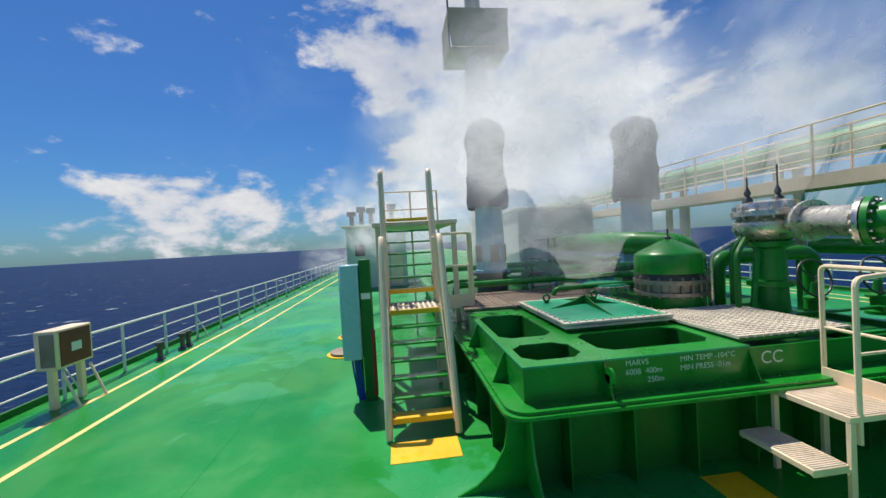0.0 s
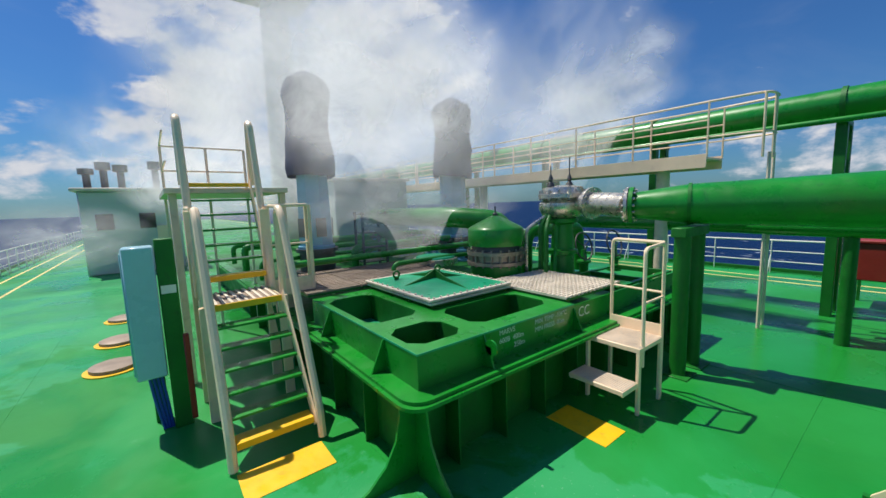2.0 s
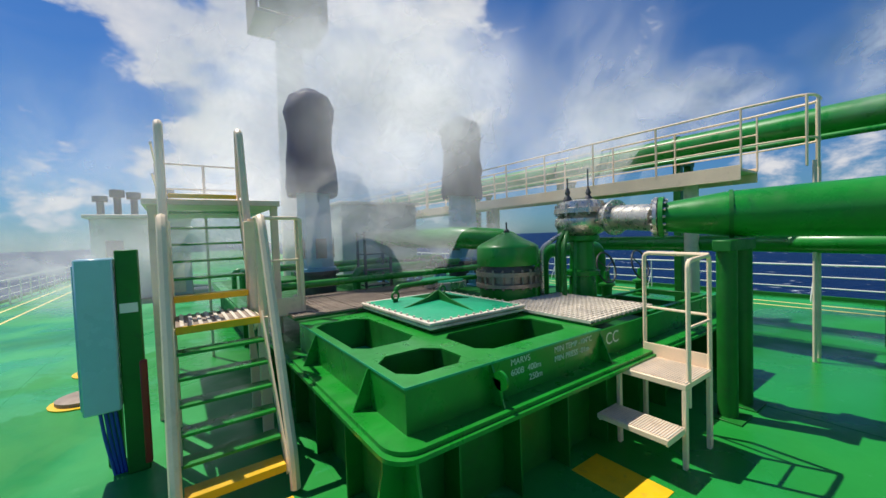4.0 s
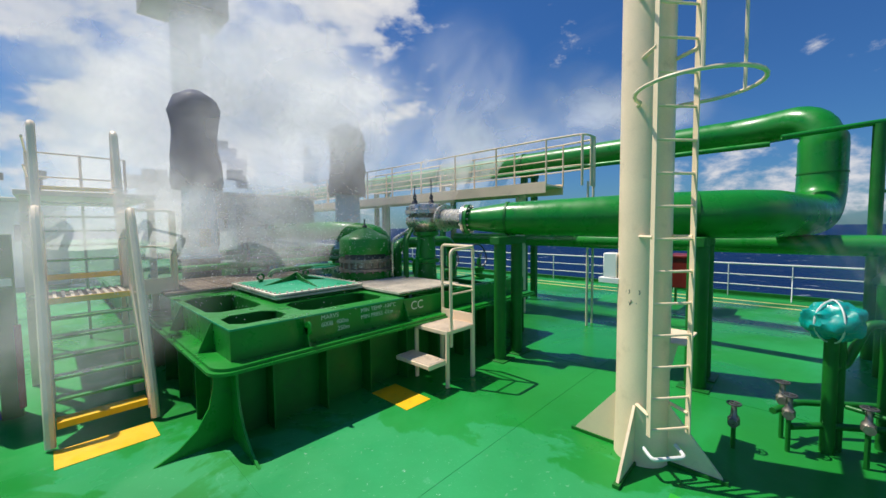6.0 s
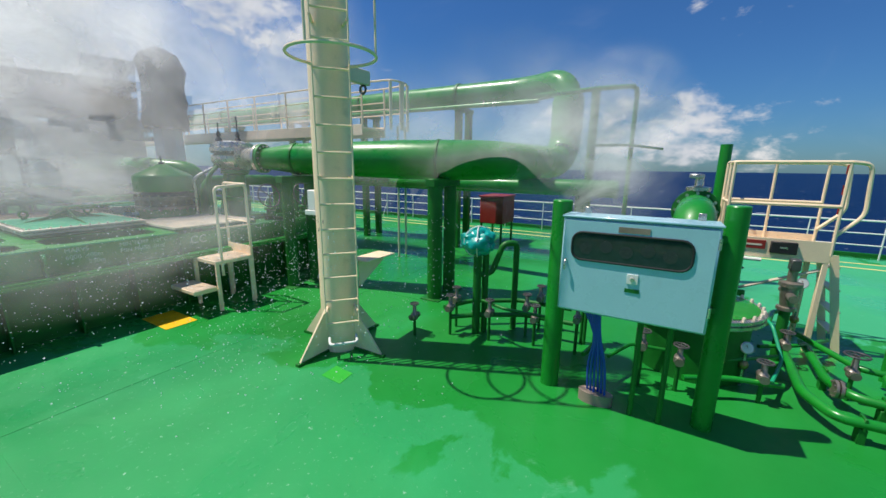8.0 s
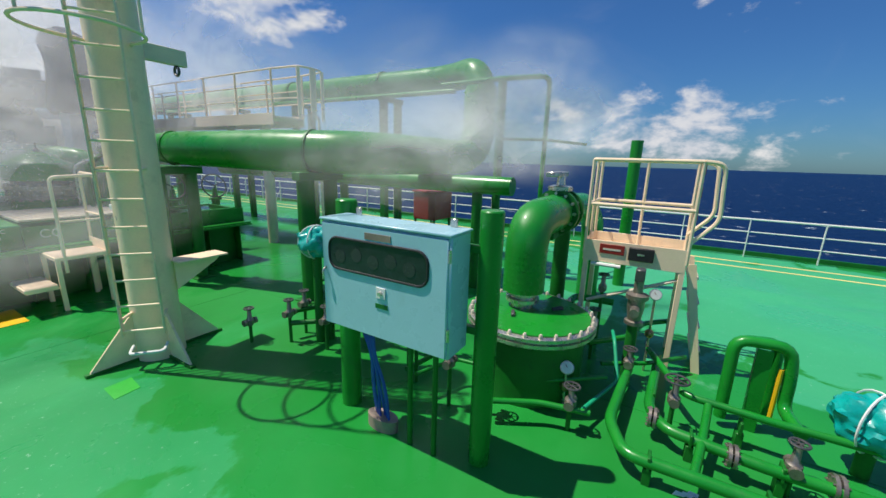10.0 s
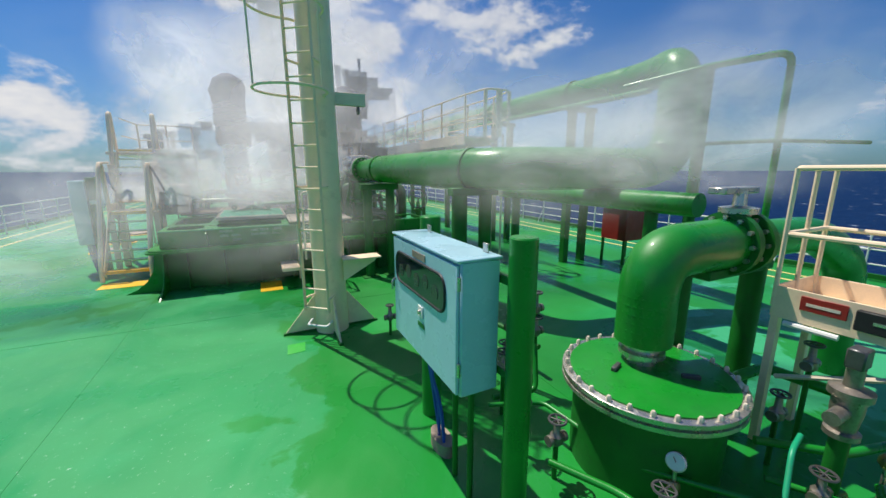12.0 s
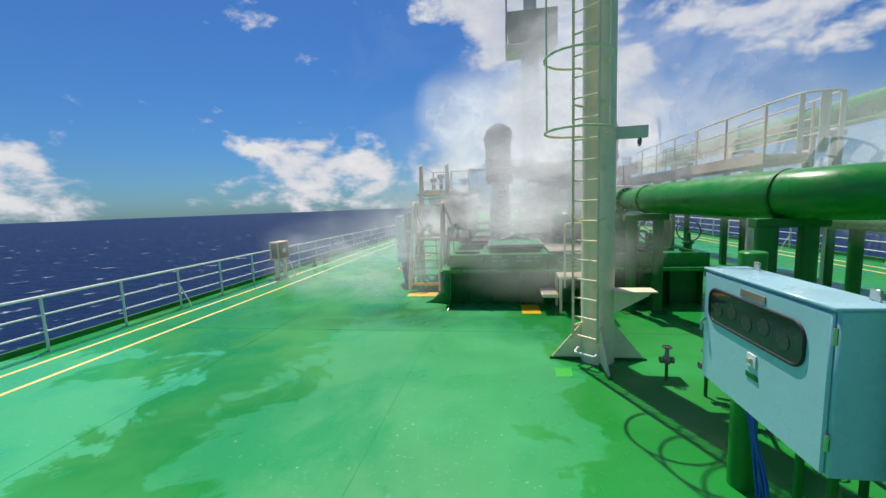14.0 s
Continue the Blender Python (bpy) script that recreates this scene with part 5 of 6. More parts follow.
wrapped_valve(3.25, 4.62, 1.40, 0.20, "valve head bundled in teal tarpaulin tied with cord")
wrapped_valve(4.05, -0.95, 0.50, 0.24, "low valve bundled in shiny teal tarpaulin")
for pts, r in (([(3.25, 4.62, 0.9), (3.5, 4.5, 0.9), (3.55, 4.35, 1.35), (3.7, 4.2, 1.35), (3.7, 4.2, 0.0)], 0.045),
               ([(3.0, 4.9, 0.28), (3.25, 4.65, 0.28), (3.6, 4.0, 0.3), (3.65, 3.3, 0.3)], 0.035),
               ([(3.05, 5.05, 0.38), (3.5, 4.85, 0.38), (3.95, 4.2, 0.38), (4.0, 3.4, 0.38)], 0.035),
               ([(3.38, 4.55, 0.0), (3.38, 4.55, 1.2)], 0.05),
               ([(3.2, 4.5, 0.55), (3.05, 4.1, 0.55), (3.2, 3.5, 0.5)], 0.022)):
    pipe_run(pts, r, "green manifold pipework behind the ladder mast", GREEN_DARK, 0.08, 10)
for x, y, z in ((3.0, 4.92, 0.42), (3.3, 4.98, 0.45), (3.12, 4.35, 0.42), (3.55, 3.95, 0.45), (3.3, 3.75, 0.4), (3.9, 3.85, 0.5), (2.7, 5.35, 0.3)):
    small_valve(x, y, z, "small metal globe valve of the deck manifold", 0.24, WORN, 0.06)

# ---- raised walkway with rails, along the pipes ----
G = thing("raised_walkway", (6.75, 9.6, 0), "raised cream walkway with railings and a cage end beside the pipes", "walkway")
gx0, gx1, gy0, gy1, gz = 6.30, 7.22, 9.50, 60.0, 3.46
part("floor_plate", box(B(), gx0, gx1, gy0, gy1, gz - 0.05, gz, 0.005), BEIGE_DIM, G)
for x in (gx0 - 0.02, gx1):
    part("side_beam", box(B(), x, x + 0.02, gy0, gy1, gz - 0.22, gz + 0.06, 0.003), BEIGE, G)
for x in (gx0, gx1):
    for z in (gz + 1.08, gz + 0.72, gz + 0.38):
        part("rail_bar", sweep(B(), [(x, gy0, z), (x, gy1, z)], 0.022 if z > gz + 1 else 0.015, 8), BEIGE, G)
    for i in range(30):
        y = gy0 + i * 1.5
        part("rail_post", box(B(), x - 0.025, x + 0.025, y - 0.012, y + 0.012, gz, gz + 1.08, 0), BEIGE, G)
part("end_rail", sweep(B(), rounded([(gx0, gy0, gz + 1.08), (gx0 + 0.1, gy0 - 0.95, gz + 1.08), (gx1 - 0.1, gy0 - 0.95, gz + 1.08), (gx1, gy0, gz + 1.08)], 0.25), 0.024, 8), BEIGE, G)
part("end_rail", sweep(B(), rounded([(gx0, gy0, gz + 0.38), (gx0 + 0.1, gy0 - 0.95, gz + 0.38), (gx1 - 0.1, gy0 - 0.95, gz + 0.38), (gx1, gy0, gz + 0.38)], 0.25), 0.018, 8), BEIGE, G)
for x, y in ((gx0 + 0.1, gy0 - 0.87), (gx0 + 0.5, gy0 - 0.95), (gx1 - 0.5, gy0 - 0.95), (gx1 - 0.1, gy0 - 0.87)):
    part("end_post", box(B(), x - 0.05, x + 0.05, y - 0.012, y + 0.012, gz - 0.1, gz + 1.08, 0.003), BEIGE, G)
for x in (gx0 + 0.3, gx1 - 0.3):
    part("ladder_rail", sweep(B(), [(x, gy0 - 0.93, 0), (x, gy0 - 0.93, gz)], 0.03, 8), BEIGE_DIM, G)
for y in (10.5, 16.5, 24.0, 33.0):
    part("trestle_post", sweep(B(), [(6.75, y, 0), (6.75, y, gz - 0.05)], 0.14, 14), BEIGE_DIM, G)

# high bent guard tube and green standards beyond the loop
pipe_run([(7.25, 5.2, 4.02), (7.60, 3.95, 4.13), (8.36, 3.21, 4.26), (8.36, 3.21, 0.0)], 0.05, "high green guard tube bent down to the deck", GREEN, 0.2, 10, "guard_tube")
pipe_run([(7.60, 3.95, 0.0), (7.60, 3.95, 4.10)], 0.09, "upright green standard under the guard tube", GREEN_DARK, 0.05, 14, "deck_standard")
pipe_run([(8.5, 1.41, 0.0), (8.5, 1.41, 2.97)], 0.11, "upright green standard near the platform", GREEN, 0.05, 14, "deck_standard")
pipe_run([(7.60, 3.95, 2.95), (8.36, 3.21, 2.98), (9.7, 2.6, 2.95)], 0.03, "thin green guard wire bar", GREEN_DARK, 0.05, 8, "guard_tube")

# red box on legs
RB = thing("red_locker", (10.2, 7.2, 0), "dull red steel locker raised on thin green legs", "locker")
part("body", box(B(), 9.7, 10.75, 6.8, 7.6, 0.66, 1.50, 0.02), RED, RB)
part("lid", box(B(), 9.67, 10.78, 6.77, 7.63, 1.50, 1.56, 0.01), RED, RB)
for x in (9.75, 10.70):
    for y in (6.85, 7.55):
        part("leg", box(B(), x - 0.03, x + 0.03, y - 0.03, y + 0.03, 0, 0.66, 0.003), GREEN_DARK, RB)
# fire box on the port rail
FB = thing("rail_locker", (-8.35, 13.6, 0), "weathered cream locker with a brown door at the ship rail", "locker")
part("body", box(B(), -8.55, -8.2, 13.2, 14.0, 0.72, 1.42, 0.015), BEIGE, FB)
part("door", box(B(), -8.45, -8.22, 13.185, 13.199, 0.78, 1.36, 0.004), GRATE_BROWN, FB)
part("front_door", box(B(), -8.199, -8.185, 13.28, 13.94, 0.76, 1.38, 0.004), material("maroon_door", (0.17, 0.035, 0.02), 0.5), FB, "dark maroon door")
part("label_plate", box(B(), -8.184, -8.180, 13.5, 13.72, 0.98, 1.14, 0), WHITE, FB)
for y in (13.3, 13.9):
    part("leg", box(B(), -8.42, -8.32, y - 0.05, y + 0.05, 0, 0.72, 0.004), BEIGE, FB)
    part("brace", sweep(B(), [(-8.2, y, 0.65), (-7.95, y, 0.0)], 0.025, 6), BEIGE, FB)
for y in (16.2, 17.2, 17.5):
    bo = thing("mooring_fitting", (-8.3, y, 0), "small dark deck fitting by the rail", "fitting", "fittings by the rail")
    part("body", lathe(B(), (-8.3, y, 0), [(0.12, 0), (0.1, 0.05), (0.06, 0.08), (0.06, 0.35), (0.1, 0.38), (0.1, 0.45)], 14), DARKSTEEL, bo)

# ---- things beyond the stair ----
SB = thing("switch_cabinet", (-2.95, 12.6, 0), "tall pale blue switch cabinet on a green post", "cabinet")
part("body", box(B(), -3.10, -2.80, 12.15, 12.50, 0.72, 2.30, 0.015), BLUEBOX, SB)
part("door_edge", box(B(), -3.115, -3.101, 12.18, 12.47, 0.78, 2.24, 0.004), BLUEBOX, SB)
part("post", box(B(), -2.79, -2.60, 12.2, 12.4, 0.0, 2.38, 0.01), GREEN_DARK, SB)
part("post", box(B(), -2.98, -2.84, 12.52, 12.66, 0.0, 2.2, 0.01), GREEN_DARK, SB)
for i in range(4):
    part("cable", sweep(B(), rounded([(-3.0 + 0.04 * i, 12.3, 0.8), (-2.96 + 0.04 * i, 12.28, 0.4), (-2.9 + 0.03 * i, 12.3, 0.0)], 0.1), 0.016, 6), BLUECABLE, SB)
part("name_tag", box(B(), -2.77, -2.62, 12.192, 12.199, 1.72, 1.82, 0), WHITE, SB)
part("red_tag", box(B(), -2.62, -2.56, 11.9, 12.0, 0.2, 1.25, 0.01), RED, SB)
for y in (15.2, 16.9, 19.0):
    hc_ = thing("deck_scuttle", (-3.55, y, 0), "round deck scuttle with a yellow painted ring", "hatch", "round deck scuttles")
    part("ring", lathe(B(), (-3.55, y, 0), [(0.42, 0.0), (0.42, 0.02), (0.36, 0.025)], 28), YELLOW, hc_)
    part("plate", lathe(B(), (-3.55, y, 0.02), [(0.34, 0), (0.34, 0.06), (0.28, 0.08), (0.02, 0.085)], 28), GRATE_BROWN, hc_)

# rack of slim shelves, blue valves and pipe thicket on the trunk behind
RK = thing("hose_rack", (1.43, 14.95, 1.07), "slim dark steel rack standing on the trunk", "rack")
for x in (1.12, 1.74):
    for y in (14.75, 15.15):
        part("upright", box(B(), x - 0.025, x + 0.025, y - 0.025, y + 0.025, 1.07, 2.55, 0.003), DARKSTEEL, RK)
for z in (1.35, 1.7, 2.05, 2.5):
    part("shelf", box(B(), 1.12, 1.74, 14.75, 15.15, z - 0.012, z + 0.012, 0.002), DARKSTEEL, RK)
rnd = random.Random(5)
for i in range(9):
    x, y = rnd.uniform(2.4, 4.2), rnd.uniform(14.2, 17.8)
    wheel_valve(x, y, 1.07, rnd.uniform(0.14, 0.24), rnd.choice((0, 80)), "blue painted gate valve among pipes on the trunk", BLUEPUMP)
for i in range(8):
    y = 13.2 + i * 0.9
    pipe_run([(-0.9 if i % 2 else 1.0, y, 1.07), (-0.9 if i % 2 else 1.0, y, 1.5 + 0.1 * (i % 3)), (5.2, y, 1.5 + 0.1 * (i % 3)), (5.2, y, 1.07)], 0.05 + 0.02 * (i % 3), "green pipe crossing the trunk between valves", GREEN, 0.15, 10)

# ---- far mast, deckhouse and lamp posts, seen through spray ----
FT = thing("radar_mast", (2.4, 25.0, 0), "tall pale mast with an ochre platform at its head", "mast")
part("column", lathe(B(), (2.4, 25.0, 0), [(0.72, 0), (0.64, 6.8), (0.55, 11.8), (0.42, 11.9), (0.38, 16.0)], 24), BEIGE_DIM, FT)
OCHRE = material("ochre_paint", (0.36, 0.30, 0.14), 0.6, wear=(0.2, 0.14, 0.06), wear_amount=0.6)
part("head_platform", prism(B(), [(0.9, 23.9, 13.8), (3.9, 23.9, 13.8), (3.75, 23.9, 12.0), (1.05, 23.9, 12.0)], (0, 0.12, 0)), OCHRE, FT, "ochre platform screen")
part("platform_floor", box(B(), 0.9, 3.9, 23.96, 26.2, 11.86, 12.0, 0.02), OCHRE, FT)
for x in (0.9, 3.82):
    part("platform_side", box(B(), x, x + 0.08, 23.97, 26.1, 12.0, 13.7, 0.01), OCHRE, FT)
part("aerial", sweep(B(), [(0.95, 24.0, 11.9), (0.95, 24.0, 15.1)], 0.05, 6), DARKSTEEL, FT)
for i in range(29):
    part("rung", sweep(B(), [(2.75, 24.2, 1.6 + i * 0.35), (3.2, 24.2, 1.6 + i * 0.35)], 0.018, 6), BEIGE_DIM, FT)
for x in (2.75, 3.2):
    part("ladder_rail", sweep(B(), [(x, 24.2, 0.3), (x, 24.2, 11.86)], 0.026, 6), BEIGE_DIM, FT)
DH = thing("deckhouse", (-2.5, 31.0, 0), "cream deckhouse block with vents on its roof", "deckhouse")
part("wall", box(B(), -5.2, -1.6, 29.0, 35.0, 0, 3.7, 0.05), HULL, DH)
part("roof", box(B(), -5.4, -1.4, 28.8, 35.2, 3.7, 3.85, 0.03), BEIGE_DIM, DH)
for x, h in ((-4.9, 0.9), (-4.3, 1.2), (-3.7, 1.1), (-2.4, 1.3)):
    part("roof_vent", lathe(B(), (x, 30.0, 3.85), [(0.14, 0), (0.14, h * 0.7), (0.28, h * 0.72), (0.28, h)], 14), DARKSTEEL, DH)
for i in range(2):
    part("window", box(B(), -4.7 + i * 1.5, -4.1 + i * 1.5, 28.97, 28.999, 2.0, 2.7, 0.01), SCREEN, DH)
part("door", box(B(), -2.6, -1.9, 28.95, 28.999, 0.15, 2.1, 0.02), BEIGE, DH)
MB = thing("manifold_house", (4.5, 21.0, 1.07), "white equipment house on the trunk among pipes", "deckhouse")
part("wall", box(B(), 2.4, 5.4, 19.5, 23.5, 1.08, 3.6, 0.03), HULL, MB)
part("roof", box(B(), 2.3, 5.5, 19.4, 23.6, 3.6, 3.7, 0.02), BEIGE_DIM, MB)


# ---- drifting spray: clusters of fine drops ----
def spray_material():
    m = bpy.data.materials.new("white_spray")
    m.use_nodes = True
    nt, lk = m.node_tree.nodes, m.node_tree.links
    for n in list(nt):
        nt.remove(n)
    out, mix = nt.new("ShaderNodeOutputMaterial"), nt.new("ShaderNodeMixShader")
    a, c = nt.new("ShaderNodeBsdfDiffuse"), nt.new("ShaderNodeBsdfTranslucent")
    a.inputs["Color"].default_value = c.inputs["Color"].default_value = (0.86, 0.89, 0.93, 1)
    mix.inputs[0].default_value = 0.5
    lk.new(a.outputs[0], mix.inputs[1])
    lk.new(c.outputs[0], mix.inputs[2])
    lk.new(mix.outputs[0], out.inputs["Surface"])
    return m


SPRAY = spray_material()


def drops_mesh(name, count, size, spread, seed):
    """A loose cluster of tiny four-sided drops, thicker towards its heart and torn into billows."""
    rng = np.random.default_rng(seed)
    pts = rng.normal(size=(count * 3, 3))
    keep = np.array([noise.noise(Vector(p) * 1.1 + Vector((seed, 0, 0))) for p in pts])
    order = np.argsort(-(keep + rng.normal(size=len(pts)) * 0.22))
    pts = pts[order[:count]]
    far = np.linalg.norm(pts, axis=1, keepdims=True)
    pts = pts * np.minimum(1.0, 1.9 / far) * np.array(spread)
    base = np.array([(1, 1, 1), (-1, -1, 1), (-1, 1, -1), (1, -1, -1)]) * 0.5
    s = size * np.clip(np.exp(rng.normal(size=(count, 1, 1)) * 0.5), 0.4, 1.7)
    turn = rng.normal(size=(count, 3, 3))
    turn = np.linalg.qr(turn)[0]
    verts = (pts[:, None, :] + np.einsum("ij,njk->nik", base, turn) * s).reshape(-1, 3)
    tri = np.array([(0, 1, 2), (0, 3, 1), (0, 2, 3), (1, 3, 2)])
    faces = (np.arange(count)[:, None, None] * 4 + tri[None]).reshape(-1, 3)
    me = bpy.data.meshes.new(name)
    me.from_pydata(verts.tolist(), [], faces.tolist())
    me.materials.append(SPRAY)
    return me


COARSE = [drops_mesh("flying_drops", 620, 0.006, (0.95, 1.1, 0.55), 31 + k) for k in range(2)]
CLOUDS = []


def veil_material():
    """Wind-torn sheets of fine spray: white, thinning out towards their ragged edges."""
    m = bpy.data.materials.new("spray_veil")
    m.use_nodes = True
    nt, lk = m.node_tree.nodes, m.node_tree.links
    for n in list(nt):
        nt.remove(n)

    def op(kind, a, c=None, clamp=False):
        n = nt.new("ShaderNodeMath")
        n.operation, n.use_clamp = kind, clamp
        for i, v in enumerate((a, c)):
            if isinstance(v, (int, float)):
                n.inputs[i].default_value = v
            elif v is not None:
                lk.new(v, n.inputs[i])
        return n.outputs[0]

    def rng(v, a, c, lo, hi):
        n = nt.new("ShaderNodeMapRange")
        n.interpolation_type = "SMOOTHSTEP"
        lk.new(v, n.inputs["Value"])
        for k, q in zip(("From Min", "From Max", "To Min", "To Max"), (a, c, lo, hi)):
            n.inputs[k].default_value = q
        return n.outputs["Result"]

    tc, info = nt.new("ShaderNodeTexCoord"), nt.new("ShaderNodeObjectInfo")
    flat = nt.new("ShaderNodeVectorMath")
    flat.operation = "MULTIPLY"
    lk.new(tc.outputs["Object"], flat.inputs[0])
    flat.inputs[1].default_value = (1, 0, 1)
    size = nt.new("ShaderNodeVectorMath")
    size.operation = "LENGTH"
    lk.new(flat.outputs[0], size.inputs[0])
    shift = nt.new("ShaderNodeVectorMath")
    shift.operation = "ADD"
    lk.new(flat.outputs[0], shift.inputs[0])
    lk.new(op("MULTIPLY", info.outputs["Random"], 37.0), shift.inputs[1])

    def tex(s, d, r):
        n = nt.new("ShaderNodeTexNoise")
        for k, q in zip(("Scale", "Detail", "Roughness", "Distortion"), (s, d, r, 0.4)):
            n.inputs[k].default_value = q
        lk.new(shift.outputs[0], n.inputs["Vector"])
        return n.outputs["Fac"]

    ragged = op("ADD", size.outputs["Value"], op("MULTIPLY", op("SUBTRACT", tex(1.3, 4, 0.5), 0.5), 0.7))
    body = rng(ragged, 0.12, 0.92, 1.0, 0.0)
    inside = rng(size.outputs["Value"], 0.75, 0.99, 1.0, 0.0)
    billow = rng(tex(2.1, 6, 0.58), 0.30, 0.68, 0.35, 1.0)
    dense = op("MULTIPLY", op("MULTIPLY", op("MULTIPLY", body, inside), billow), info.outputs["Alpha"], True)
    out, mix, two = nt.new("ShaderNodeOutputMaterial"), nt.new("ShaderNodeMixShader"), nt.new("ShaderNodeMixShader")
    a, c, clear = nt.new("ShaderNodeBsdfDiffuse"), nt.new("ShaderNodeBsdfTranslucent"), nt.new("ShaderNodeBsdfTransparent")
    a.inputs["Color"].default_value = c.inputs["Color"].default_value = (0.76, 0.77, 0.79, 1)
    lk.new(a.outputs[0], two.inputs[1])
    lk.new(c.outputs[0], two.inputs[2])
    two.inputs[0].default_value = 0.82
    lk.new(dense, mix.inputs[0])
    lk.new(clear.outputs[0], mix.inputs[1])
    lk.new(two.outputs[0], mix.inputs[2])
    lk.new(mix.outputs[0], out.inputs["Surface"])
    return m


VEIL = veil_material()


def veil_mesh(seed):
    """A billowing sheet one unit in radius, bulged like a sail."""
    bm = B()
    n = 22
    rows = []
    for j in range(n + 1):
        row = []
        for i in range(n + 1):
            x, z = -1 + 2 * i / n, -1 + 2 * j / n
            y = -0.22 * (1 - 0.5 * (x * x + z * z)) + 0.13 * noise.noise(Vector((x * 1.6 + seed * 5, z * 1.6, seed)))
            row.append(bm.verts.new((x, y, z)))
        rows.append(row)
    for a, c in zip(rows, rows[1:]):
        for i in range(n):
            quad = (a[i], a[i + 1], c[i + 1], c[i])
            if min(math.hypot(v.co.x, v.co.z) for v in quad) < 0.97:
                bm.faces.new(quad)
    bmesh.ops.delete(bm, geom=[v for v in bm.verts if not v.link_faces], context="VERTS")
    me = bpy.data.meshes.new("spray_sheet")
    bm.to_mesh(me)
    bm.free()
    me.polygons.foreach_set("use_smooth", [True] * len(me.polygons))
    me.materials.append(VEIL)
    return me


SHEETS = [veil_mesh(k) for k in range(4)]


def billow(path, half, tall, thick, yaw, label):
    """One sheet of spray and the way that it drifts: (seconds, x, y, z) from start to end."""
    k = len(CLOUDS)
    ob = new("spray_cloud", SHEETS[k % 4])
    ob.scale = (half, min(half, tall), tall)
    ob.color = (1, 1, 1, thick)
    tagged(ob, label, "spray", "drifting spray", "stuff")
    CLOUDS.append((ob, path, yaw, 24))


HIGH = "tall white plume of fine sea spray over the pumps"
for x, y, z, half, tall, thick, yaw in ((0.2, 19.6, 5.6, 4.8, 5.0, 0.9, -14), (2.6, 19.2, 6.8, 4.6, 5.0, 0.8, -18), (5.2, 18.8, 6.2, 4.6, 4.8, 0.75, -20),
                                        (7.4, 13.4, 5.2, 3.6, 4.2, 0.55, -28), (3.2, 19.8, 9.4, 5.8, 4.2, 0.7, -16), (2.2, 14.2, 5.0, 4.0, 3.2, 0.5, -14), (5.2, 13.0, 4.4, 3.2, 2.4, 0.42, -22), (2.0, 14.0, 2.6, 3.6, 1.9, 0.5, -12)):
    billow([(0, x, y, z), (3.5, x + 0.15, y - 0.1, z + 0.25), (7, x - 0.1, y - 0.3, z), (10.5, x - 0.2, y - 0.5, z - 0.2), (14, x - 0.1, y - 0.6, z - 0.1)], half, tall, thick, yaw, HIGH)
for path in ([(0, -0.2, 13.0, 4.7), (2.5, -0.2, 13.0, 4.7), (5, 2.2, 12.9, 4.8), (8.5, 0.6, 13.0, 4.7), (11, 2.4, 12.8, 4.9), (14, 2.3, 12.8, 4.9)],
             [(0, 2.6, 13.3, 5.0), (2.5, 2.5, 13.3, 5.0), (5, 3.0, 13.2, 5.2), (8.5, 2.0, 13.2, 4.8), (11, -0.6, 13.0, 5.4), (14, -0.9, 13.0, 5.6)]):
    billow(path, 2.0, 1.9, 0.62, -14, HIGH)
LOW = "low white mist of spray blowing round stair and pumps"
for x, y, z, half, tall, thick, yaw in ((-1.5, 12.95, 2.7, 1.9, 2.1, 0.62, -8), (0.6, 12.8, 2.5, 2.2, 1.7, 0.36, -14)):
    billow([(0, x - 1.5, y + 8.5, z + 0.8), (2.5, x - 0.4, y + 7.5, z + 1.2), (5, x, y, z), (8.5, x + 0.2, y - 0.1, z), (11, x + 0.1, y - 0.4, z - 0.1), (14, x + 0.2, y - 0.6, z - 0.1)], half, tall, thick, yaw, LOW)
for x, y, z, half, tall, thick, yaw in ((-2.7, 9.6, 2.3, 1.8, 1.9, 0.34, -10),):
    billow([(0, x - 2, y + 16, z + 3), (2.5, x - 1, y + 12, z + 2.5), (5, x, y, z), (8.5, x + 0.3, y - 0.2, z), (11, x + 0.3, y, z - 0.2), (14, x + 0.5, y + 0.1, z - 0.2)], half, tall, thick, yaw, LOW)
PIPE = "thin grey veil of spray hanging about the pipe loop"
for x, y, z, half, tall, thick, yaw in ((6.2, 8.2, 3.0, 3.8, 2.6, 0.36, -35), (5.0, 4.6, 3.0, 3.2, 2.0, 0.50, -42), (6.6, 3.3, 3.3, 2.6, 1.6, 0.72, -52)):
    billow([(0, x + 3, y + 12, z + 3), (5, x + 4.5, y + 7, z + 3), (6.8, x + 4, y + 3.5, z + 2), (8.3, x, y, z), (11, x - 0.1, y - 0.2, z), (13.5, x - 0.2, y + 0.2, z), (14, x + 0.8, y + 0.6, z + 0.3)], half, tall, thick, yaw, PIPE)
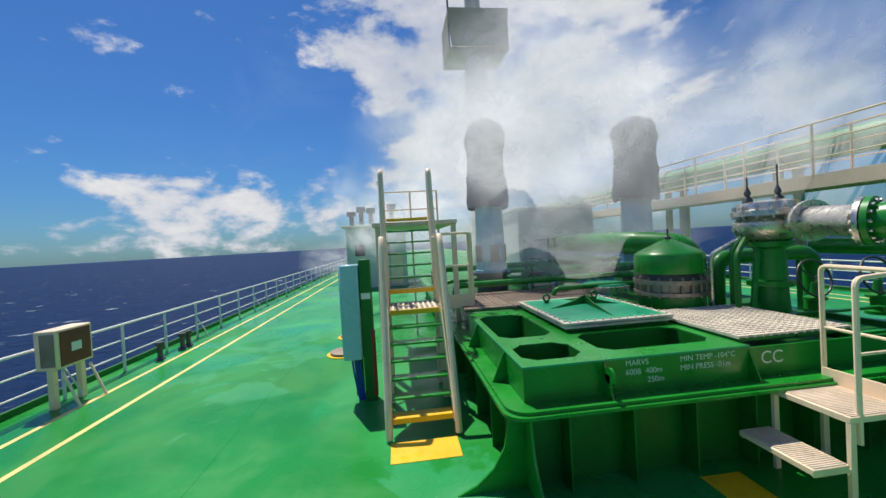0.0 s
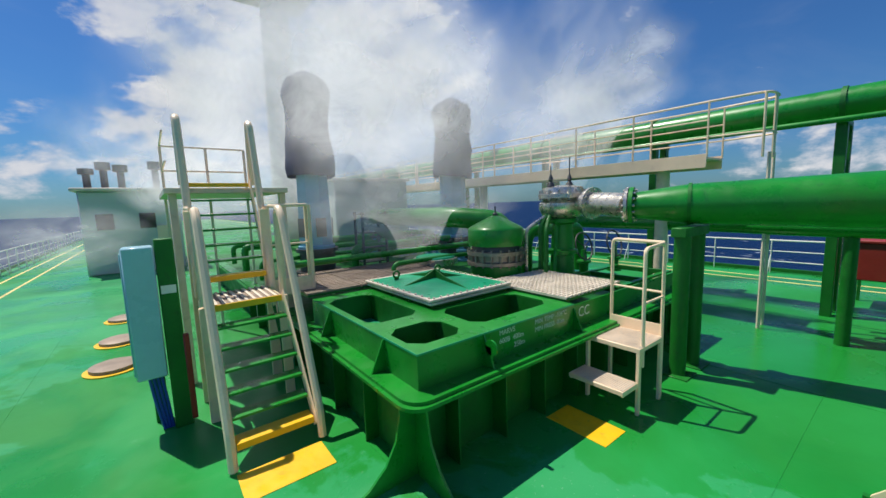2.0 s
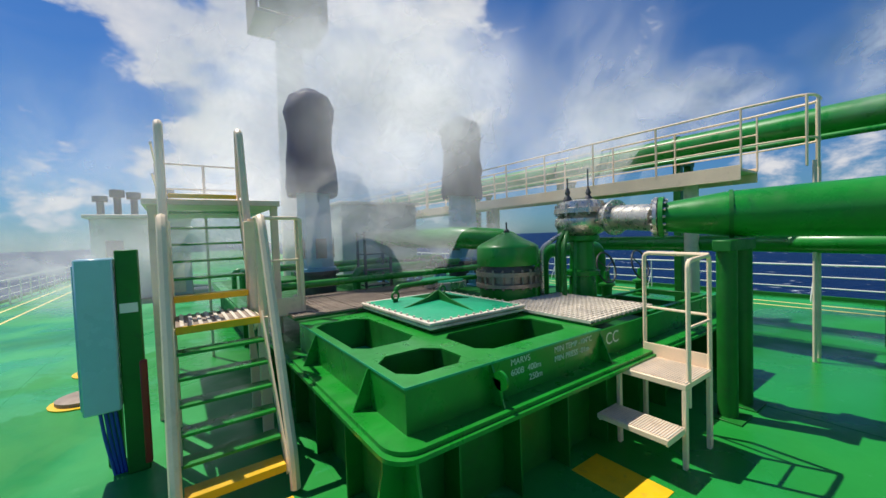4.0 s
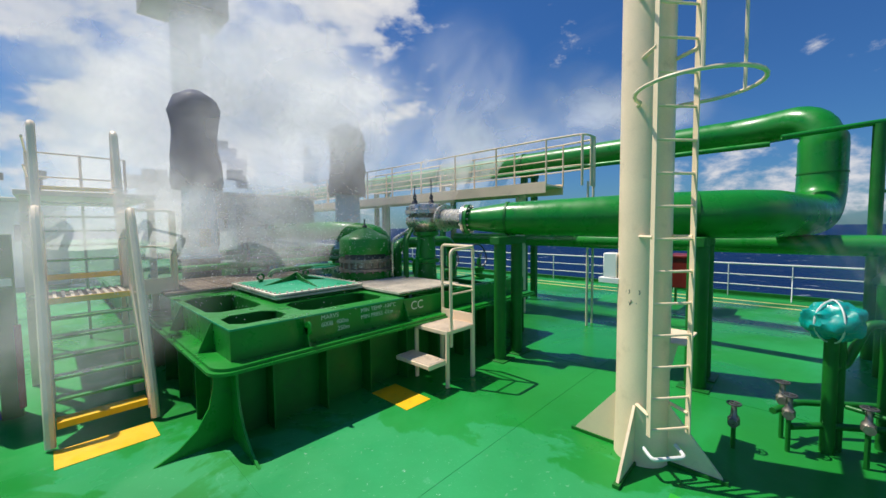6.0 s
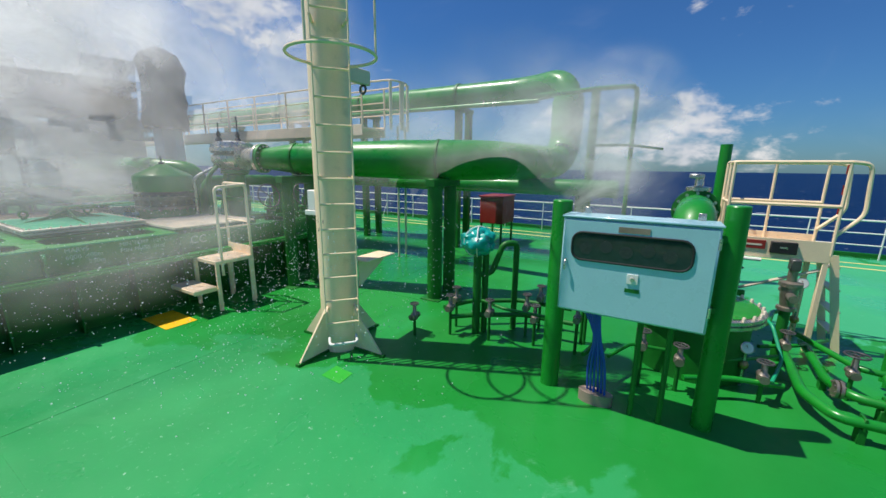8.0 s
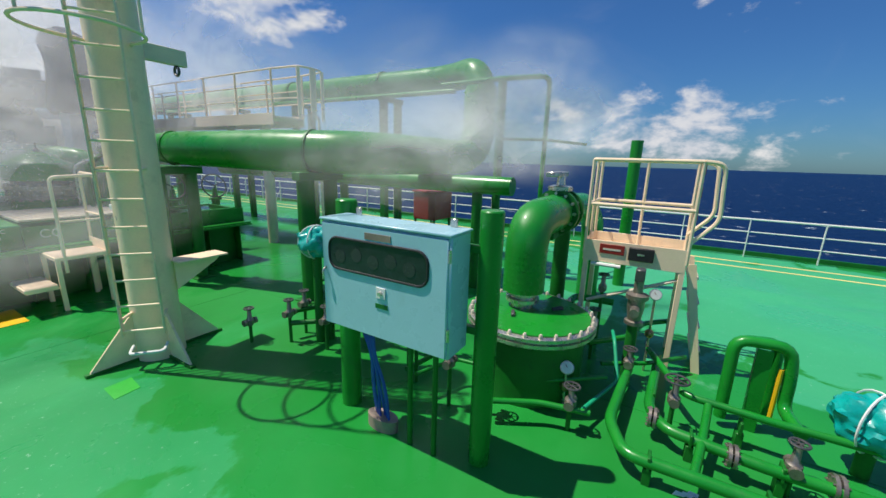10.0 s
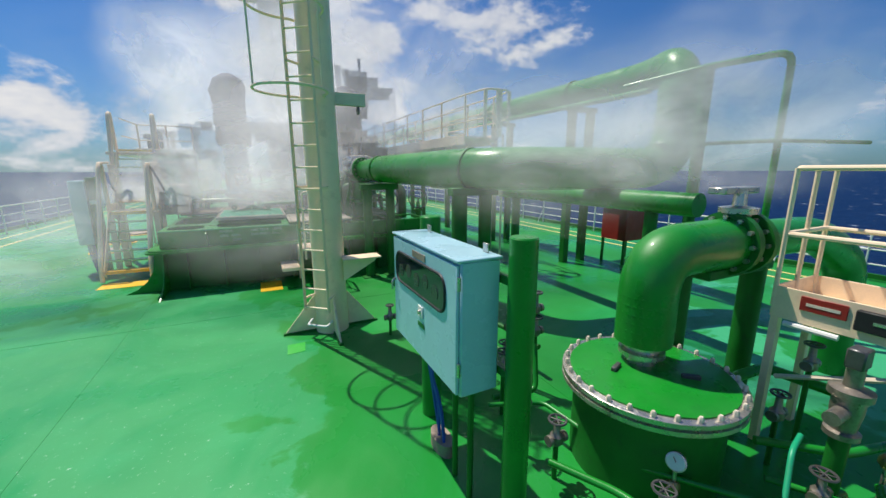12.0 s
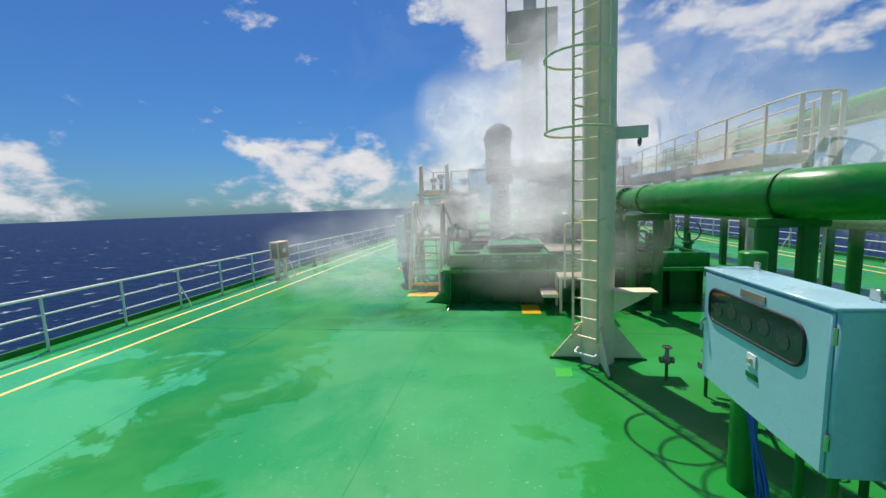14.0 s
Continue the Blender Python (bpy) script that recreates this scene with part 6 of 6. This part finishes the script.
billow([(0, 7.0, 14.0, 6.5), (5, 4.6, 6.0, 3.6), (6.5, 1.6, 3.4, 1.7), (7, 0.7, 2.9, 1.6), (7.5, 1.1, 2.7, 1.7), (8, 3.4, 3.2, 2.2), (8.5, 5.4, 3.8, 2.8), (11, 5.9, 3.9, 2.9), (14, 7.5, 5.0, 3.4)], 1.25, 1.15, 0.6, -58, PIPE)
DECKM = "thin mist of spray low over the wet deck"
for x, y, z, half, tall, thick, yaw in ((-3.3, 9.4, 1.4, 3.4, 1.8, 0.50, 5), (2.0, 11.6, 2.8, 4.0, 2.6, 0.36, -12)):
    billow([(0, x - 3, y + 24, z + 0.5), (5, x - 1.5, y + 12, z + 0.3), (7.6, x - 0.6, y + 6.0, z), (8.6, x, y, z), (11, x, y, z), (14, x + 0.4, y - 0.3, z)], half, tall, thick, yaw, DECKM)
billow([(0, -3.0, 34.0, 3.0), (5, -1.5, 22.0, 2.4), (6.5, -0.8, 15.0, 2.2), (7.8, 0.3, 8.5, 1.9), (11, 0.9, 8.2, 1.7), (14, 1.2, 8.4, 1.7)], 3.4, 1.9, 0.29, -12, DECKM)
billow([(0, -3.0, 36.0, 6.0), (8.7, 0.0, 26.0, 5.0), (10.6, 0.9, 10.4, 3.6), (13.2, 0.7, 10.2, 3.6), (14, 0.7, 10.6, 3.5)], 5.0, 3.4, 0.34, -6, DECKM)
DROPS = "scattered white drops flung across the deck"
rnd = random.Random(3)
for i in range(6):
    x1, y1 = rnd.uniform(0.3, 2.4), rnd.uniform(5.2, 8.6)
    ob = new("flying_spray", COARSE[i % 2])
    tagged(ob, DROPS, "spray", "drifting drops", "stuff")
    CLOUDS.append((ob, [(0, x1 - 2, y1 + 14, 3.5), (5, x1 - 1.4, y1 + 9, 3.0), (7.5, x1, y1, 0.95), (8.5, x1 + 0.2, y1 + 0.5, 1.0), (11, x1 - 1.0, y1 + 6.5, 2.0), (14, x1 - 1.2, y1 + 7.0, 2.0)], i * 60, 0))


def motions():
    for ob, path, yaw, lean in CLOUDS:
        walk(ob, [(t, pose(x, y, z, lean, 0, yaw + 0.25 * t)) for t, x, y, z in path])


motions()
